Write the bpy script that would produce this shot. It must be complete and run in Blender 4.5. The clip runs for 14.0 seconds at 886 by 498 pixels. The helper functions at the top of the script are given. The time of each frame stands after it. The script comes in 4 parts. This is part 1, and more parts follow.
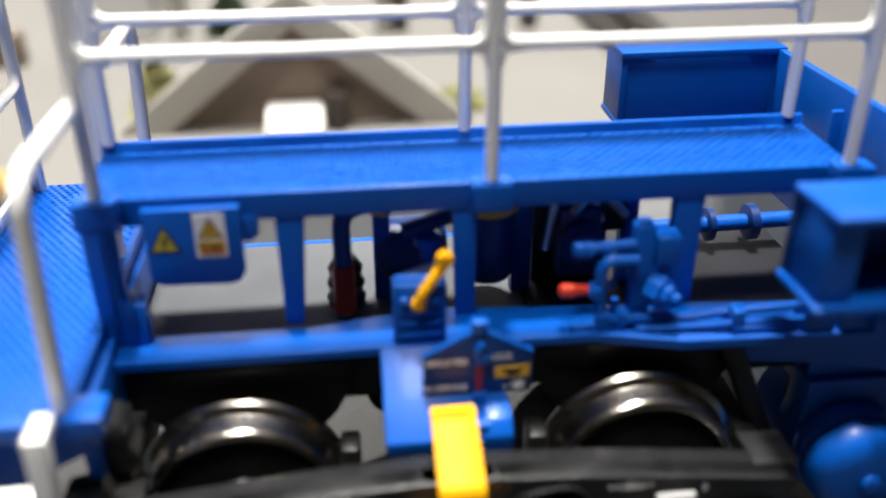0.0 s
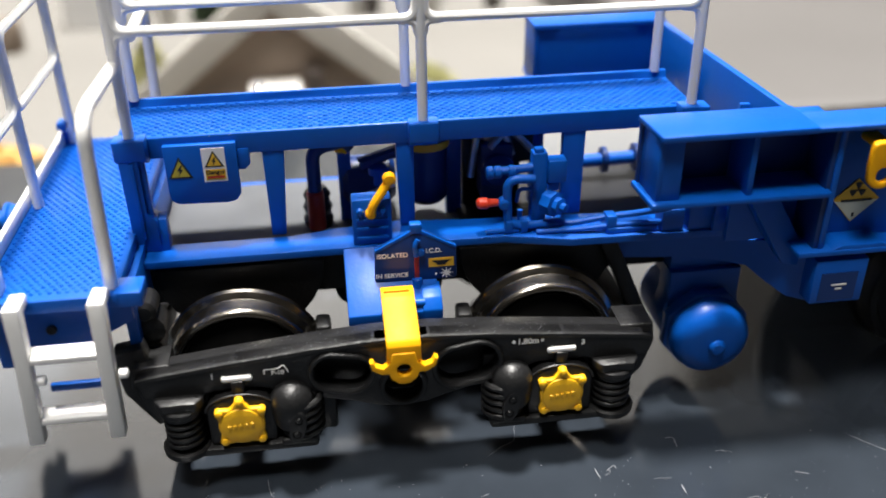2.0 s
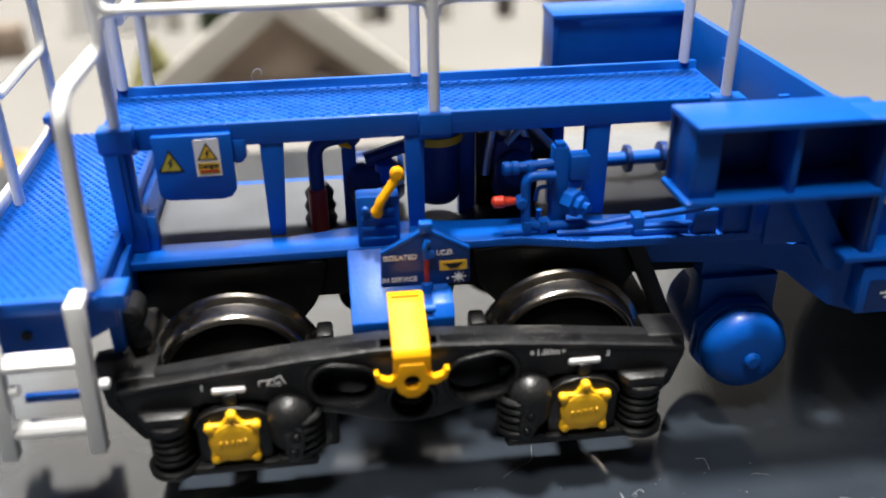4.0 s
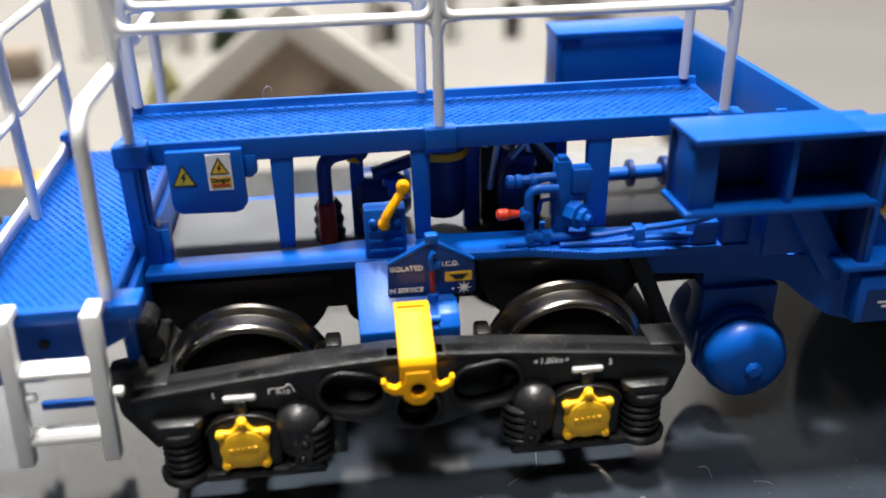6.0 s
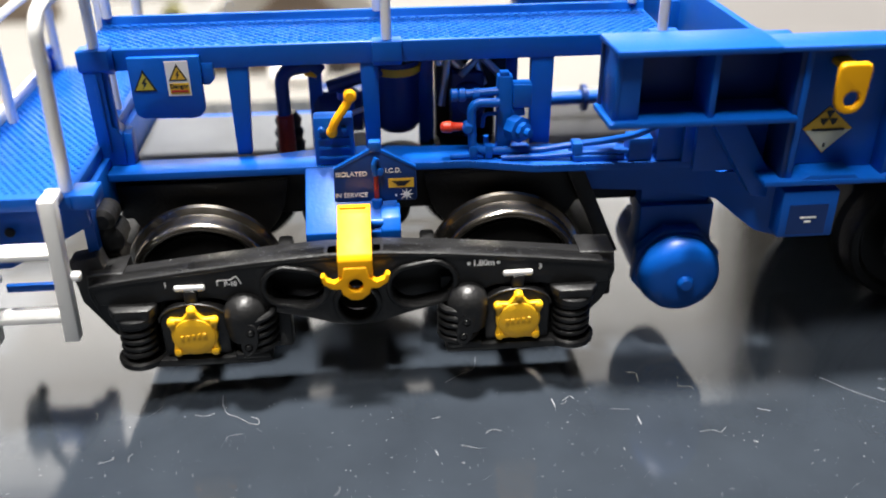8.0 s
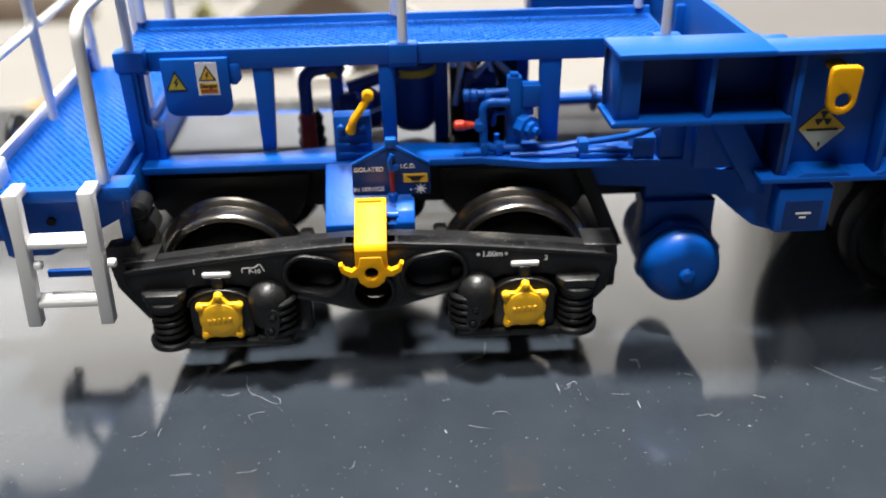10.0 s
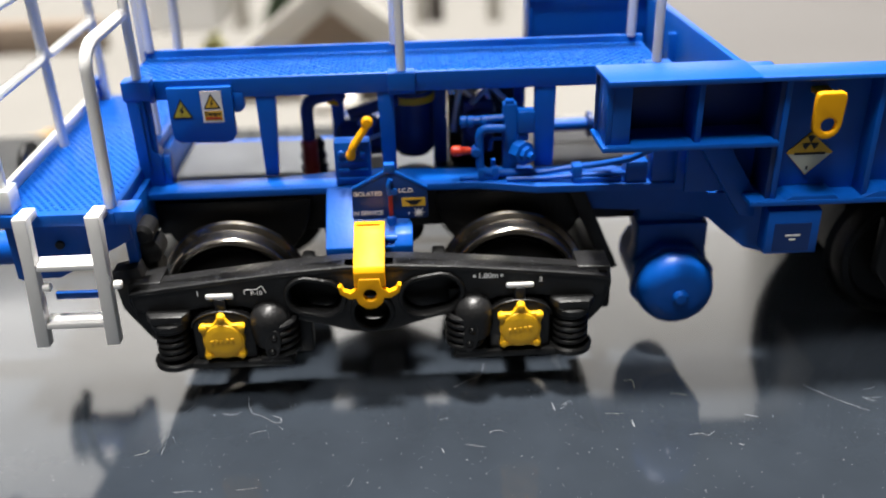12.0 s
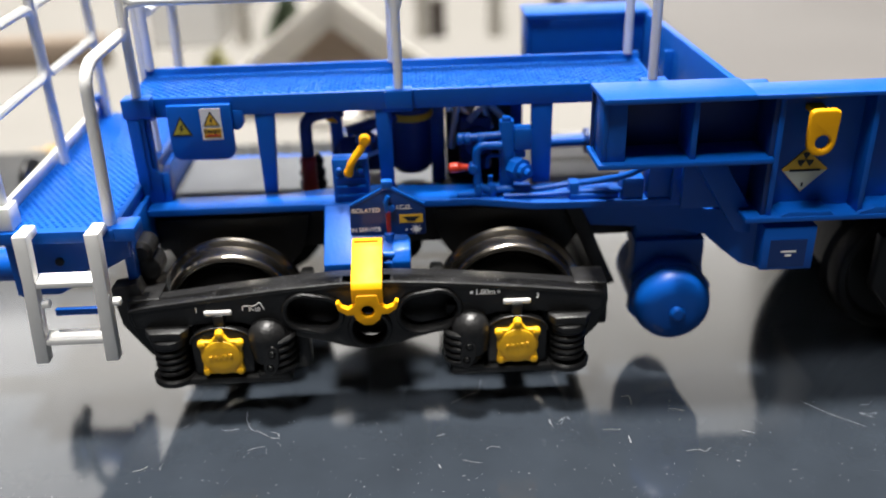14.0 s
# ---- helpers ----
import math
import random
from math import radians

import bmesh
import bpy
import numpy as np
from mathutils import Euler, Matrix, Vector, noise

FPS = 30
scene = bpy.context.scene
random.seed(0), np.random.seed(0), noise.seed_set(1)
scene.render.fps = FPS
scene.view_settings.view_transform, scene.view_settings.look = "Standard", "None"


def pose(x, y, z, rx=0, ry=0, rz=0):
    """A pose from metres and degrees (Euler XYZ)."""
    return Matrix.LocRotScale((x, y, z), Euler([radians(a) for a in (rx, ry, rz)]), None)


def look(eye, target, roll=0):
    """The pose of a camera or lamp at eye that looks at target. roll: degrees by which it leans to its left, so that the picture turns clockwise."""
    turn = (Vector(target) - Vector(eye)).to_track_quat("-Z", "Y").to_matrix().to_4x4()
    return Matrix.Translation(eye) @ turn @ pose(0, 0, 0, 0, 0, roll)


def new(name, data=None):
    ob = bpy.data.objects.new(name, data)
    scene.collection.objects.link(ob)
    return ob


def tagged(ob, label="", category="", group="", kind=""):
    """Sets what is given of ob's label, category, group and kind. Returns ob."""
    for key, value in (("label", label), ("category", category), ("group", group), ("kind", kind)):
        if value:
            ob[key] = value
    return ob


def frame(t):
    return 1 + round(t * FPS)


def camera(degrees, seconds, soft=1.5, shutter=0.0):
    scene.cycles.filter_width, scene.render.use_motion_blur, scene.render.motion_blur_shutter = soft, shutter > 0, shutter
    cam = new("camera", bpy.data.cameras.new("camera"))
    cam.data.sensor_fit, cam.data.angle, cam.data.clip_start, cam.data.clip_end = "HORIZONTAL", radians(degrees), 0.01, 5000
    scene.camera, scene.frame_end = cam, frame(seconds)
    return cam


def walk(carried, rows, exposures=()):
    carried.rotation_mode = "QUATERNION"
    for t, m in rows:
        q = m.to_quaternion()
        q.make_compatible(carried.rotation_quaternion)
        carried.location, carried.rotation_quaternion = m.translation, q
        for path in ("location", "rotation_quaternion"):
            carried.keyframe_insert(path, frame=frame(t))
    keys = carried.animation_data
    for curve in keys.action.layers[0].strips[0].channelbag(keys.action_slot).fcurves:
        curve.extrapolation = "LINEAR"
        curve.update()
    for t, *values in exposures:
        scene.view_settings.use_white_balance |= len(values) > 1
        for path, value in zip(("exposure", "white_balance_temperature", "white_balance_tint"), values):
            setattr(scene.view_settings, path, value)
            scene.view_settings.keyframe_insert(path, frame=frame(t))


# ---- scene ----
MM = 0.001  # all lengths below are written in millimetres: a 1:76 model on a table
LENS = 51.78
cam = camera(LENS, 14.0, soft=1.8)
# a close phone lens: the near side is sharp, the distance is soft
cam.data.dof.use_dof = True
cam.data.dof.focus_distance = 69 * MM
cam.data.dof.aperture_fstop = 23.0
# seconds, x, y, z in mm, yaw, pitch, roll in degrees
ROWS = [
    (0.0, -4.80, -50.85, 45.07, -6.38, -28.67, -0.11),
    (0.5, -3.46, -50.41, 42.53, -6.67, -29.55, -0.71),
    (1.0, -4.67, -53.42, 43.75, -7.52, -29.90, -1.03),
    (1.5, -3.50, -71.07, 49.79, -7.32, -29.43, -1.01),
    (2.0, -3.89, -68.88, 49.48, -7.44, -29.66, -0.76),
    (2.5, -3.35, -64.32, 46.61, -7.74, -29.53, -0.29),
    (3.0, -3.36, -63.24, 45.63, -7.45, -29.32, -0.38),
    (5.5, -3.88, -66.69, 46.47, -6.37, -27.60, -1.01),
    (6.0, -3.45, -66.20, 46.00, -6.13, -27.33, -1.20),
    (6.5, 1.51, -72.71, 44.92, -4.87, -27.32, -1.28),
    (7.0, 3.01, -71.68, 43.75, -4.78, -29.45, -0.91),
    (7.5, 2.48, -72.01, 43.95, -4.52, -29.51, -0.57),
    (8.0, 2.37, -72.04, 44.08, -4.04, -29.66, -0.65),
    (8.5, 2.23, -71.75, 44.04, -3.52, -29.97, -0.67),
    (11.0, 3.96, -78.08, 46.37, -1.67, -28.79, -1.39),
    (11.5, 3.93, -77.41, 45.88, -1.77, -28.14, -1.39),
    (12.0, 4.42, -77.62, 46.05, -1.30, -28.00, -1.62),
    (12.5, 4.32, -77.71, 45.73, -1.34, -27.60, -1.57),
    (13.0, 4.49, -77.65, 46.03, -1.19, -27.64, -1.67),
    (13.5, 4.63, -77.37, 46.35, -1.05, -27.61, -1.77),
    (14.0, 4.92, -77.87, 46.44, -1.08, -27.16, -1.76),
]


def aim(x, y, z, yaw, pitch, roll):
    return pose(x * MM, y * MM, z * MM, 0, 0, yaw) @ pose(0, 0, 0, 90 + pitch, 0, 0) @ pose(0, 0, 0, 0, 0, roll)


# the phone brightens its picture a little in the middle of the shot
EXPOSURES = [(0.0, -0.15), (0.5, -0.02), (1.0, 0.08), (1.6, 0.0), (3.2, 0.0), (6.2, 0.05), (7.0, 0.36), (8.6, 0.36), (10.8, 0.08), (14.0, 0.06)]
walk(cam, [(t, aim(*row)) for t, *row in ROWS], EXPOSURES)

# ---- light ----
world = bpy.data.worlds.new("room_light")
scene.world = world
world.use_nodes = True
world.node_tree.nodes["Background"].inputs[0].default_value = (0.9, 0.95, 1.0, 1)
world.node_tree.nodes["Background"].inputs[1].default_value = 0.3


def lamp(name, kind, energy, size, eye, target, colour):
    data = bpy.data.lights.new(name, kind)
    data.energy, data.color = energy, colour
    if kind == "AREA":
        data.shape, data.size = "DISK", size
    ob = new(name, data)
    ob.matrix_world = look(eye, target)
    return ob


lamp("ceiling_spot", "AREA", 51, 0.15, (0.0, 0.15, 1.3), (0, 0, 0), (1.0, 0.97, 0.92))
lamp("room_lamp", "AREA", 16, 0.3, (-0.2, -0.36, 1.33), (0, 0, 0), (1.0, 0.97, 0.93))

# ---- materials ----
def material(name, colour, rough=0.4, metal=0.0, vary=0.12, scale=800.0, bump=0.03, coat=0.0, fine=4.0, spec=0.5):
    m = bpy.data.materials.new(name)
    m.use_nodes = True
    nt = m.node_tree
    b = nt.nodes["Principled BSDF"]
    tc = nt.nodes.new("ShaderNodeTexCoord")
    n1 = nt.nodes.new("ShaderNodeTexNoise")
    n1.inputs["Scale"].default_value, n1.inputs["Detail"].default_value = scale, 6
    n2 = nt.nodes.new("ShaderNodeTexNoise")
    n2.inputs["Scale"].default_value, n2.inputs["Detail"].default_value = scale * fine, 3
    mix = nt.nodes.new("ShaderNodeMix")
    mix.data_type = "RGBA"
    lo = [max(0, c * (1 - vary)) for c in colour]
    hi = [min(1, c * (1 + vary)) for c in colour]
    mix.inputs["A"].default_value, mix.inputs["B"].default_value = (*lo, 1), (*hi, 1)
    nt.links.new(tc.outputs["Object"], n1.inputs["Vector"])
    nt.links.new(tc.outputs["Object"], n2.inputs["Vector"])
    nt.links.new(n1.outputs["Fac"], mix.inputs["Factor"])
    nt.links.new(mix.outputs["Result"], b.inputs["Base Color"])
    rr = nt.nodes.new("ShaderNodeMapRange")
    rr.inputs["To Min"].default_value, rr.inputs["To Max"].default_value = max(0.02, rough - 0.1), min(1, rough + 0.1)
    nt.links.new(n1.outputs["Fac"], rr.inputs["Value"])
    nt.links.new(rr.outputs["Result"], b.inputs["Roughness"])
    if bump:
        bp = nt.nodes.new("ShaderNodeBump")
        bp.inputs["Strength"].default_value, bp.inputs["Distance"].default_value = bump, 0.00005
        nt.links.new(n2.outputs["Fac"], bp.inputs["Height"])
        nt.links.new(bp.outputs["Normal"], b.inputs["Normal"])
    b.inputs["Metallic"].default_value = metal
    b.inputs["Coat Weight"].default_value, b.inputs["Coat Roughness"].default_value = coat, 0.12
    b.inputs["Specular IOR Level"].default_value = spec
    return m


BLUE = material("blue_paint", (0.0, 0.085, 0.44), 0.42, vary=0.10, bump=0.35, spec=0.30, coat=0.05)
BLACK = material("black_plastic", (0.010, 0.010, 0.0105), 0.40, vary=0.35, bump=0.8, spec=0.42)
WHITE = material("white_plastic", (0.88, 0.87, 0.85), 0.4, vary=0.04, bump=0.2)
YELLOW = material("yellow_paint", (0.90, 0.42, 0.004), 0.5, vary=0.08, bump=0.3, spec=0.2)
GOLD = material("ochre_yellow_paint", (0.86, 0.47, 0.008), 0.46, vary=0.15, bump=0.5)
RED = material("red_paint", (0.75, 0.05, 0.02), 0.4, vary=0.1)
DARKRED = material("dark_red_paint", (0.42, 0.028, 0.015), 0.4, vary=0.15)
STEEL = material("blackened_steel", (0.36, 0.33, 0.29), 0.21, metal=1.0, vary=0.3, scale=500, bump=0.15)
DARKSTEEL = material("dark_wheel_face", (0.03, 0.03, 0.03), 0.35, metal=0.6, vary=0.3)
SILVER = material("silver_pipe", (0.6, 0.6, 0.6), 0.3, metal=0.9, vary=0.2)
# panel and gear colour; on box_back and well_divider it stands for shade
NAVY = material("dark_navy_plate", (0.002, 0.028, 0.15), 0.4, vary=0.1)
LETTER = material("white_print", (0.82, 0.82, 0.82), 0.5, vary=0.05, bump=0)
INK = material("black_print", (0.01, 0.01, 0.01), 0.5, vary=0.1, bump=0)
LABELYELLOW = material("yellow_print", (0.75, 0.45, 0.03), 0.5, vary=0.08, bump=0)
OLIVEYELLOW = material("olive_yellow_print", (0.52, 0.42, 0.03), 0.5, vary=0.08, bump=0)
CREAM = material("cream_print", (0.62, 0.64, 0.50), 0.5, vary=0.05, bump=0)
TABLE = material("dark_glossy_table", (0.025, 0.031, 0.040), 0.1, vary=0.3, scale=170, bump=0.02, spec=0.45)
PALEWALL = material("pale_render", (0.72, 0.69, 0.65), 0.8, vary=0.15, scale=60)
DARKGLASS = material("dark_model_glazing", (0.05, 0.04, 0.035), 0.3, vary=0.2)
# glow of an unseen sheet, added to brighten the table's reflection
BACKGLOW = bpy.data.materials.new("backdrop_glow")
BACKGLOW.use_nodes = True
BACKGLOW.node_tree.nodes["Principled BSDF"].inputs["Emission Color"].default_value = (1.0, 0.96, 0.91, 1)
# the glow falls off eastwards, so the table's right side reflects less
_nt = BACKGLOW.node_tree
_tc, _sep, _mr = (_nt.nodes.new("ShaderNode" + n) for n in ("TexCoord", "SeparateXYZ", "MapRange"))
_mr.interpolation_type = "SMOOTHSTEP"
_mr.inputs["From Min"].default_value, _mr.inputs["From Max"].default_value = -0.35, 0.45
_mr.inputs["To Min"].default_value, _mr.inputs["To Max"].default_value = 2.6, 1.35
_nt.links.new(_tc.outputs["Object"], _sep.inputs["Vector"])
_nt.links.new(_sep.outputs["X"], _mr.inputs["Value"])
_nt.links.new(_mr.outputs["Result"], _nt.nodes["Principled BSDF"].inputs["Emission Strength"])
PAPER = material("pale_ground", (0.205, 0.195, 0.18), 0.6, vary=0.12, scale=25)
FLOORGREY = material("grey_tray", (0.115, 0.12, 0.13), 0.8, vary=0.35, scale=150, spec=0.25)
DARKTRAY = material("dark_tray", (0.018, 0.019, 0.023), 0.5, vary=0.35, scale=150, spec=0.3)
GREYBOARD = material("grey_board", (0.125, 0.118, 0.114), 0.45, vary=0.08, scale=20)
PLASTER = material("taupe_wall", (0.13, 0.122, 0.11), 0.8, vary=0.04, scale=3)
CARPET = material("brown_floor", (0.25, 0.2, 0.16), 0.8, vary=0.2, scale=5)
OCHRE = material("ochre_scatter", (0.75, 0.5, 0.18), 0.8, vary=0.2, scale=200)
TAUPE = material("taupe_render", (0.22, 0.17, 0.13), 0.8, vary=0.15, scale=120)
TIMBER = material("pale_timber", (0.46, 0.44, 0.40), 0.6, vary=0.1, scale=120)
OLIVE = material("olive_foliage", (0.28, 0.27, 0.11), 0.8, vary=0.4, scale=300)
DARKGREEN = material("dark_foliage", (0.03, 0.05, 0.02), 0.8, vary=0.4, scale=300)
def scratches(m, strength):
    """Fine hairline scratches and a faint haze over a glossy top."""
    nt = m.node_tree
    b = nt.nodes["Principled BSDF"]
    tc = nt.nodes.new("ShaderNodeTexCoord")
    mp = nt.nodes.new("ShaderNodeMapping")
    mp.inputs["Scale"].default_value, mp.inputs["Rotation"].default_value = (6000, 420, 1), (0, 0, 0.25)
    n = nt.nodes.new("ShaderNodeTexNoise")
    n.inputs["Scale"].default_value, n.inputs["Detail"].default_value = 1.0, 4
    haze = nt.nodes.new("ShaderNodeTexNoise")
    haze.inputs["Scale"].default_value, haze.inputs["Detail"].default_value = 70, 8
    rr = nt.nodes.new("ShaderNodeMapRange")
    rr.inputs["From Min"].default_value, rr.inputs["From Max"].default_value = 0.35, 0.75
    rr.inputs["To Min"].default_value, rr.inputs["To Max"].default_value = 0.03, 0.13
    bp = nt.nodes.new("ShaderNodeBump")
    bp.inputs["Strength"].default_value, bp.inputs["Distance"].default_value = strength, 0.00004
    nt.links.new(tc.outputs["Object"], mp.inputs["Vector"])
    nt.links.new(mp.outputs["Vector"], n.inputs["Vector"])
    nt.links.new(tc.outputs["Object"], haze.inputs["Vector"])
    nt.links.new(haze.outputs["Fac"], rr.inputs["Value"])
    nt.links.new(rr.outputs["Result"], b.inputs["Roughness"])
    nt.links.new(n.outputs["Fac"], bp.inputs["Height"])
    nt.links.new(bp.outputs["Normal"], b.inputs["Normal"])


scratches(TABLE, 0.05)
DUST = material("dust_lint", (0.30, 0.31, 0.33), 0.6, vary=0.1)


# ---- mesh helpers (mm) ----
def B():
    return bmesh.new()


def box(bm, x0, x1, y0, y1, z0, z1, bev=0.0, seg=2):
    m = Matrix.Translation(((x0 + x1) / 2, (y0 + y1) / 2, (z0 + z1) / 2)) @ Matrix.Diagonal((x1 - x0, y1 - y0, z1 - z0, 1))
    made = bmesh.ops.create_cube(bm, size=1, matrix=m)["verts"]
    if bev:
        edges = list({e for v in made for e in v.link_edges})
        bmesh.ops.bevel(bm, geom=edges, offset=bev, segments=seg, profile=0.5, affect="EDGES")
    return bm


def prism(bm, pts, axis, a0, a1, bev=0.0):
    """A polygon in the two other axes (in xyz order), drawn out along axis from a0 to a1."""
    def at(p, a):
        q = list(p)
        q.insert("xyz".index(axis), a)
        return q
    lo = [bm.verts.new(at(p, a0)) for p in pts]
    hi = [bm.verts.new(at(p, a1)) for p in pts]
    faces = [bm.faces.new(lo), bm.faces.new(hi[::-1])]
    n = len(pts)
    for i in range(n):
        faces.append(bm.faces.new((lo[i], hi[i], hi[(i + 1) % n], lo[(i + 1) % n])))
    bmesh.ops.recalc_face_normals(bm, faces=faces)
    if bev:
        edges = list({e for f in faces for e in f.edges})
        bmesh.ops.bevel(bm, geom=edges, offset=bev, segments=2, profile=0.5, affect="EDGES")
    return bm


def rounded(points, r, n=4):
    """A 3D polyline with its corners rounded."""
    pts = [Vector(p) for p in points]
    out = [pts[0]]
    for a, b, c in zip(pts, pts[1:], pts[2:]):
        k = min(r, (a - b).length * 0.45, (c - b).length * 0.45)
        p, q = b + (a - b).normalized() * k, b + (c - b).normalized() * k
        for i in range(n + 1):
            t = i / n
            out.append(p * (1 - t) ** 2 + b * 2 * t * (1 - t) + q * t * t)
    return out + [pts[-1]]


def tube(bm, points, r, n=10, closed=False):
    pts = [Vector(p) for p in points]
    rings, side = [], None
    count = len(pts)
    for i, p in enumerate(pts):
        if closed:
            d = pts[(i + 1) % count] - pts[i - 1]
        else:
            d = pts[min(i + 1, count - 1)] - pts[max(i - 1, 0)]
        d.normalize()
        if side is None:
            side = d.orthogonal().normalized()
        side = (side - d * side.dot(d)).normalized()
        up = d.cross(side)
        rings.append([bm.verts.new(p + (side * math.cos(a) + up * math.sin(a)) * r) for a in (2 * math.pi * k / n for k in range(n))])
    pairs = list(zip(rings, rings[1:])) + ([(rings[-1], rings[0])] if closed else [])
    for a, b in pairs:
        for k in range(n):
            bm.faces.new((a[k], a[(k + 1) % n], b[(k + 1) % n], b[k]))
    if not closed:
        bm.faces.new(rings[0][::-1])
        bm.faces.new(rings[-1])
    return bm


def lathe(bm, centre, axis, profile, n=32):
    """profile: (along the axis, radius) rows, turned round the axis through centre."""
    c, d = Vector(centre), Vector(axis).normalized()
    s = d.orthogonal().normalized()
    u = d.cross(s)
    rings = []
    for a, r in profile:
        if r < 1e-6:
            rings.append([bm.verts.new(c + d * a)])
        else:
            rings.append([bm.verts.new(c + d * a + (s * math.cos(w) + u * math.sin(w)) * r) for w in (2 * math.pi * k / n for k in range(n))])
    for a, b in zip(rings, rings[1:]):
        for k in range(n):
            j = (k + 1) % n
            if len(a) == 1 and len(b) == 1:
                continue
            if len(a) == 1:
                bm.faces.new((a[0], b[j], b[k]))
            elif len(b) == 1:
                bm.faces.new((a[k], a[j], b[0]))
            else:
                bm.faces.new((a[k], a[j], b[j], b[k]))
    for ring, flip in ((rings[0], True), (rings[-1], False)):
        if len(ring) > 1:
            bm.faces.new(ring[::-1] if flip else ring)
    bmesh.ops.recalc_face_normals(bm, faces=bm.faces)
    return bm


def rod(bm, p0, p1, r, n=14, bev=0.0):
    p0, p1 = Vector(p0), Vector(p1)
    h = (p1 - p0).length
    k = bev or min(r, h) * 0.12
    return lathe(bm, p0, p1 - p0, [(0, r - k), (k, r), (h - k, r), (h, r - k)], n)


def plate(outlines, y0, y1, bev=0.0):
    """A flat plate with holes in the x-z plane, from y0 to y1: the first outline is its edge, the others are holes."""
    curve = bpy.data.curves.new("outline", "CURVE")
    curve.dimensions, curve.fill_mode = "2D", "BOTH"
    curve.extrude, curve.bevel_depth, curve.bevel_resolution = max(0.001, abs(y1 - y0) / 2 - bev), bev, 2
    curve.offset = -bev
    for pts in outlines:
        s = curve.splines.new("POLY")
        s.points.add(len(pts) - 1)
        for p, (x, z) in zip(s.points, pts):
            p.co = (x, z, 0, 1)
        s.use_cyclic_u = True
    ob = bpy.data.objects.new("outline", curve)
    me = ob.to_mesh()
    bm = B()
    bm.from_mesh(me)
    ob.to_mesh_clear()
    bpy.data.objects.remove(ob)
    bpy.data.curves.remove(curve)
    bmesh.ops.remove_doubles(bm, verts=bm.verts, dist=1e-4)
    bmesh.ops.transform(bm, matrix=Matrix.Translation((0, (y0 + y1) / 2, 0)) @ Matrix.Rotation(radians(90), 4, "X"), verts=bm.verts)
    bmesh.ops.recalc_face_normals(bm, faces=bm.faces)
    return bm


def circle(x, z, rx, rz=None, n=24, turn=0.0):
    rz = rz or rx
    c, s = math.cos(turn), math.sin(turn)
    return [(x + rx * math.cos(a) * c - rz * math.sin(a) * s, z + rx * math.cos(a) * s + rz * math.sin(a) * c) for a in (2 * math.pi * k / n for k in range(n))]


def thing(name, at, label, category, group="", kind=""):
    ob = new(name)
    ob.empty_display_size = 0.005
    ob.location = Vector(at) * MM
    return tagged(ob, label, category, group, kind)


def origin(ob):
    p = Vector()
    while ob:
        p += ob.location
        ob = ob.parent
    return p


def finish(me, mat):
    me.materials.append(mat)
    me.polygons.foreach_set("use_smooth", [True] * len(me.polygons))
    me.set_sharp_from_angle(angle=radians(32))


def part(name, bm, mat, parent, label="", kind=""):
    """Links a bmesh, written in mm of the place, as one mesh under parent."""
    o = origin(parent)
    bmesh.ops.transform(bm, matrix=Matrix.Translation(-o) @ Matrix.Scale(MM, 4), verts=bm.verts)
    me = bpy.data.meshes.new(name)
    bm.to_mesh(me)
    bm.free()
    finish(me, mat)
    ob = new(name, me)
    ob.parent = parent
    return tagged(ob, label, kind=kind)


def solid(name, bm, mat, label, category, kind="", group=""):
    """A top-level thing or piece of the setting of one mesh, with its origin at its base."""
    zs = [v.co.z for v in bm.verts]
    c = Vector((sum(v.co.x for v in bm.verts) / len(zs), sum(v.co.y for v in bm.verts) / len(zs), min(zs)))
    bmesh.ops.transform(bm, matrix=Matrix.Scale(MM, 4) @ Matrix.Translation(-c), verts=bm.verts)
    me = bpy.data.meshes.new(name)
    bm.to_mesh(me)
    bm.free()
    finish(me, mat)
    ob = new(name, me)
    ob.location = c * MM
    return tagged(ob, label, category, group, kind)


def text(name, words, size, at, mat, parent, turn=(90, 0, 0), depth=0.03, label="", align="CENTER", bold=0.0):
    """Printed words, as a thin mesh."""
    curve = bpy.data.curves.new(name, "FONT")
    curve.body, curve.size, curve.extrude, curve.align_x, curve.align_y = words, size, depth, align, "CENTER"
    curve.offset = bold
    ob = bpy.data.objects.new(name, curve)
    me = ob.to_mesh()
    bm = B()
    bm.from_mesh(me)
    ob.to_mesh_clear()
    bpy.data.objects.remove(ob)
    bpy.data.curves.remove(curve)
    bmesh.ops.transform(bm, matrix=Matrix.Translation(at) @ Euler([radians(a) for a in turn]).to_matrix().to_4x4(), verts=bm.verts)
    return part(name, bm, mat, parent, label)


# ---- the setting ----
solid("floor", box(B(), -2500, 2500, -2500, 2500, -760, -740), CARPET, "brown carpeted room floor", "floor", "structure")
solid("ceiling", box(B(), -2500, 2500, -2500, 2500, 1600, 1620), PLASTER, "plain taupe room ceiling", "ceiling", "structure")
for side, x0, x1, y0, y1 in (("south", -2500, 2500, -2600, -2500), ("east", 2500, 2600, -2500, 2500), ("west", -2600, -2500, -2500, 2500)):
    solid("wall_" + side, box(B(), x0, x1, y0, y1, -740, 1600), PLASTER, "plain taupe painted room wall", "wall", "structure")
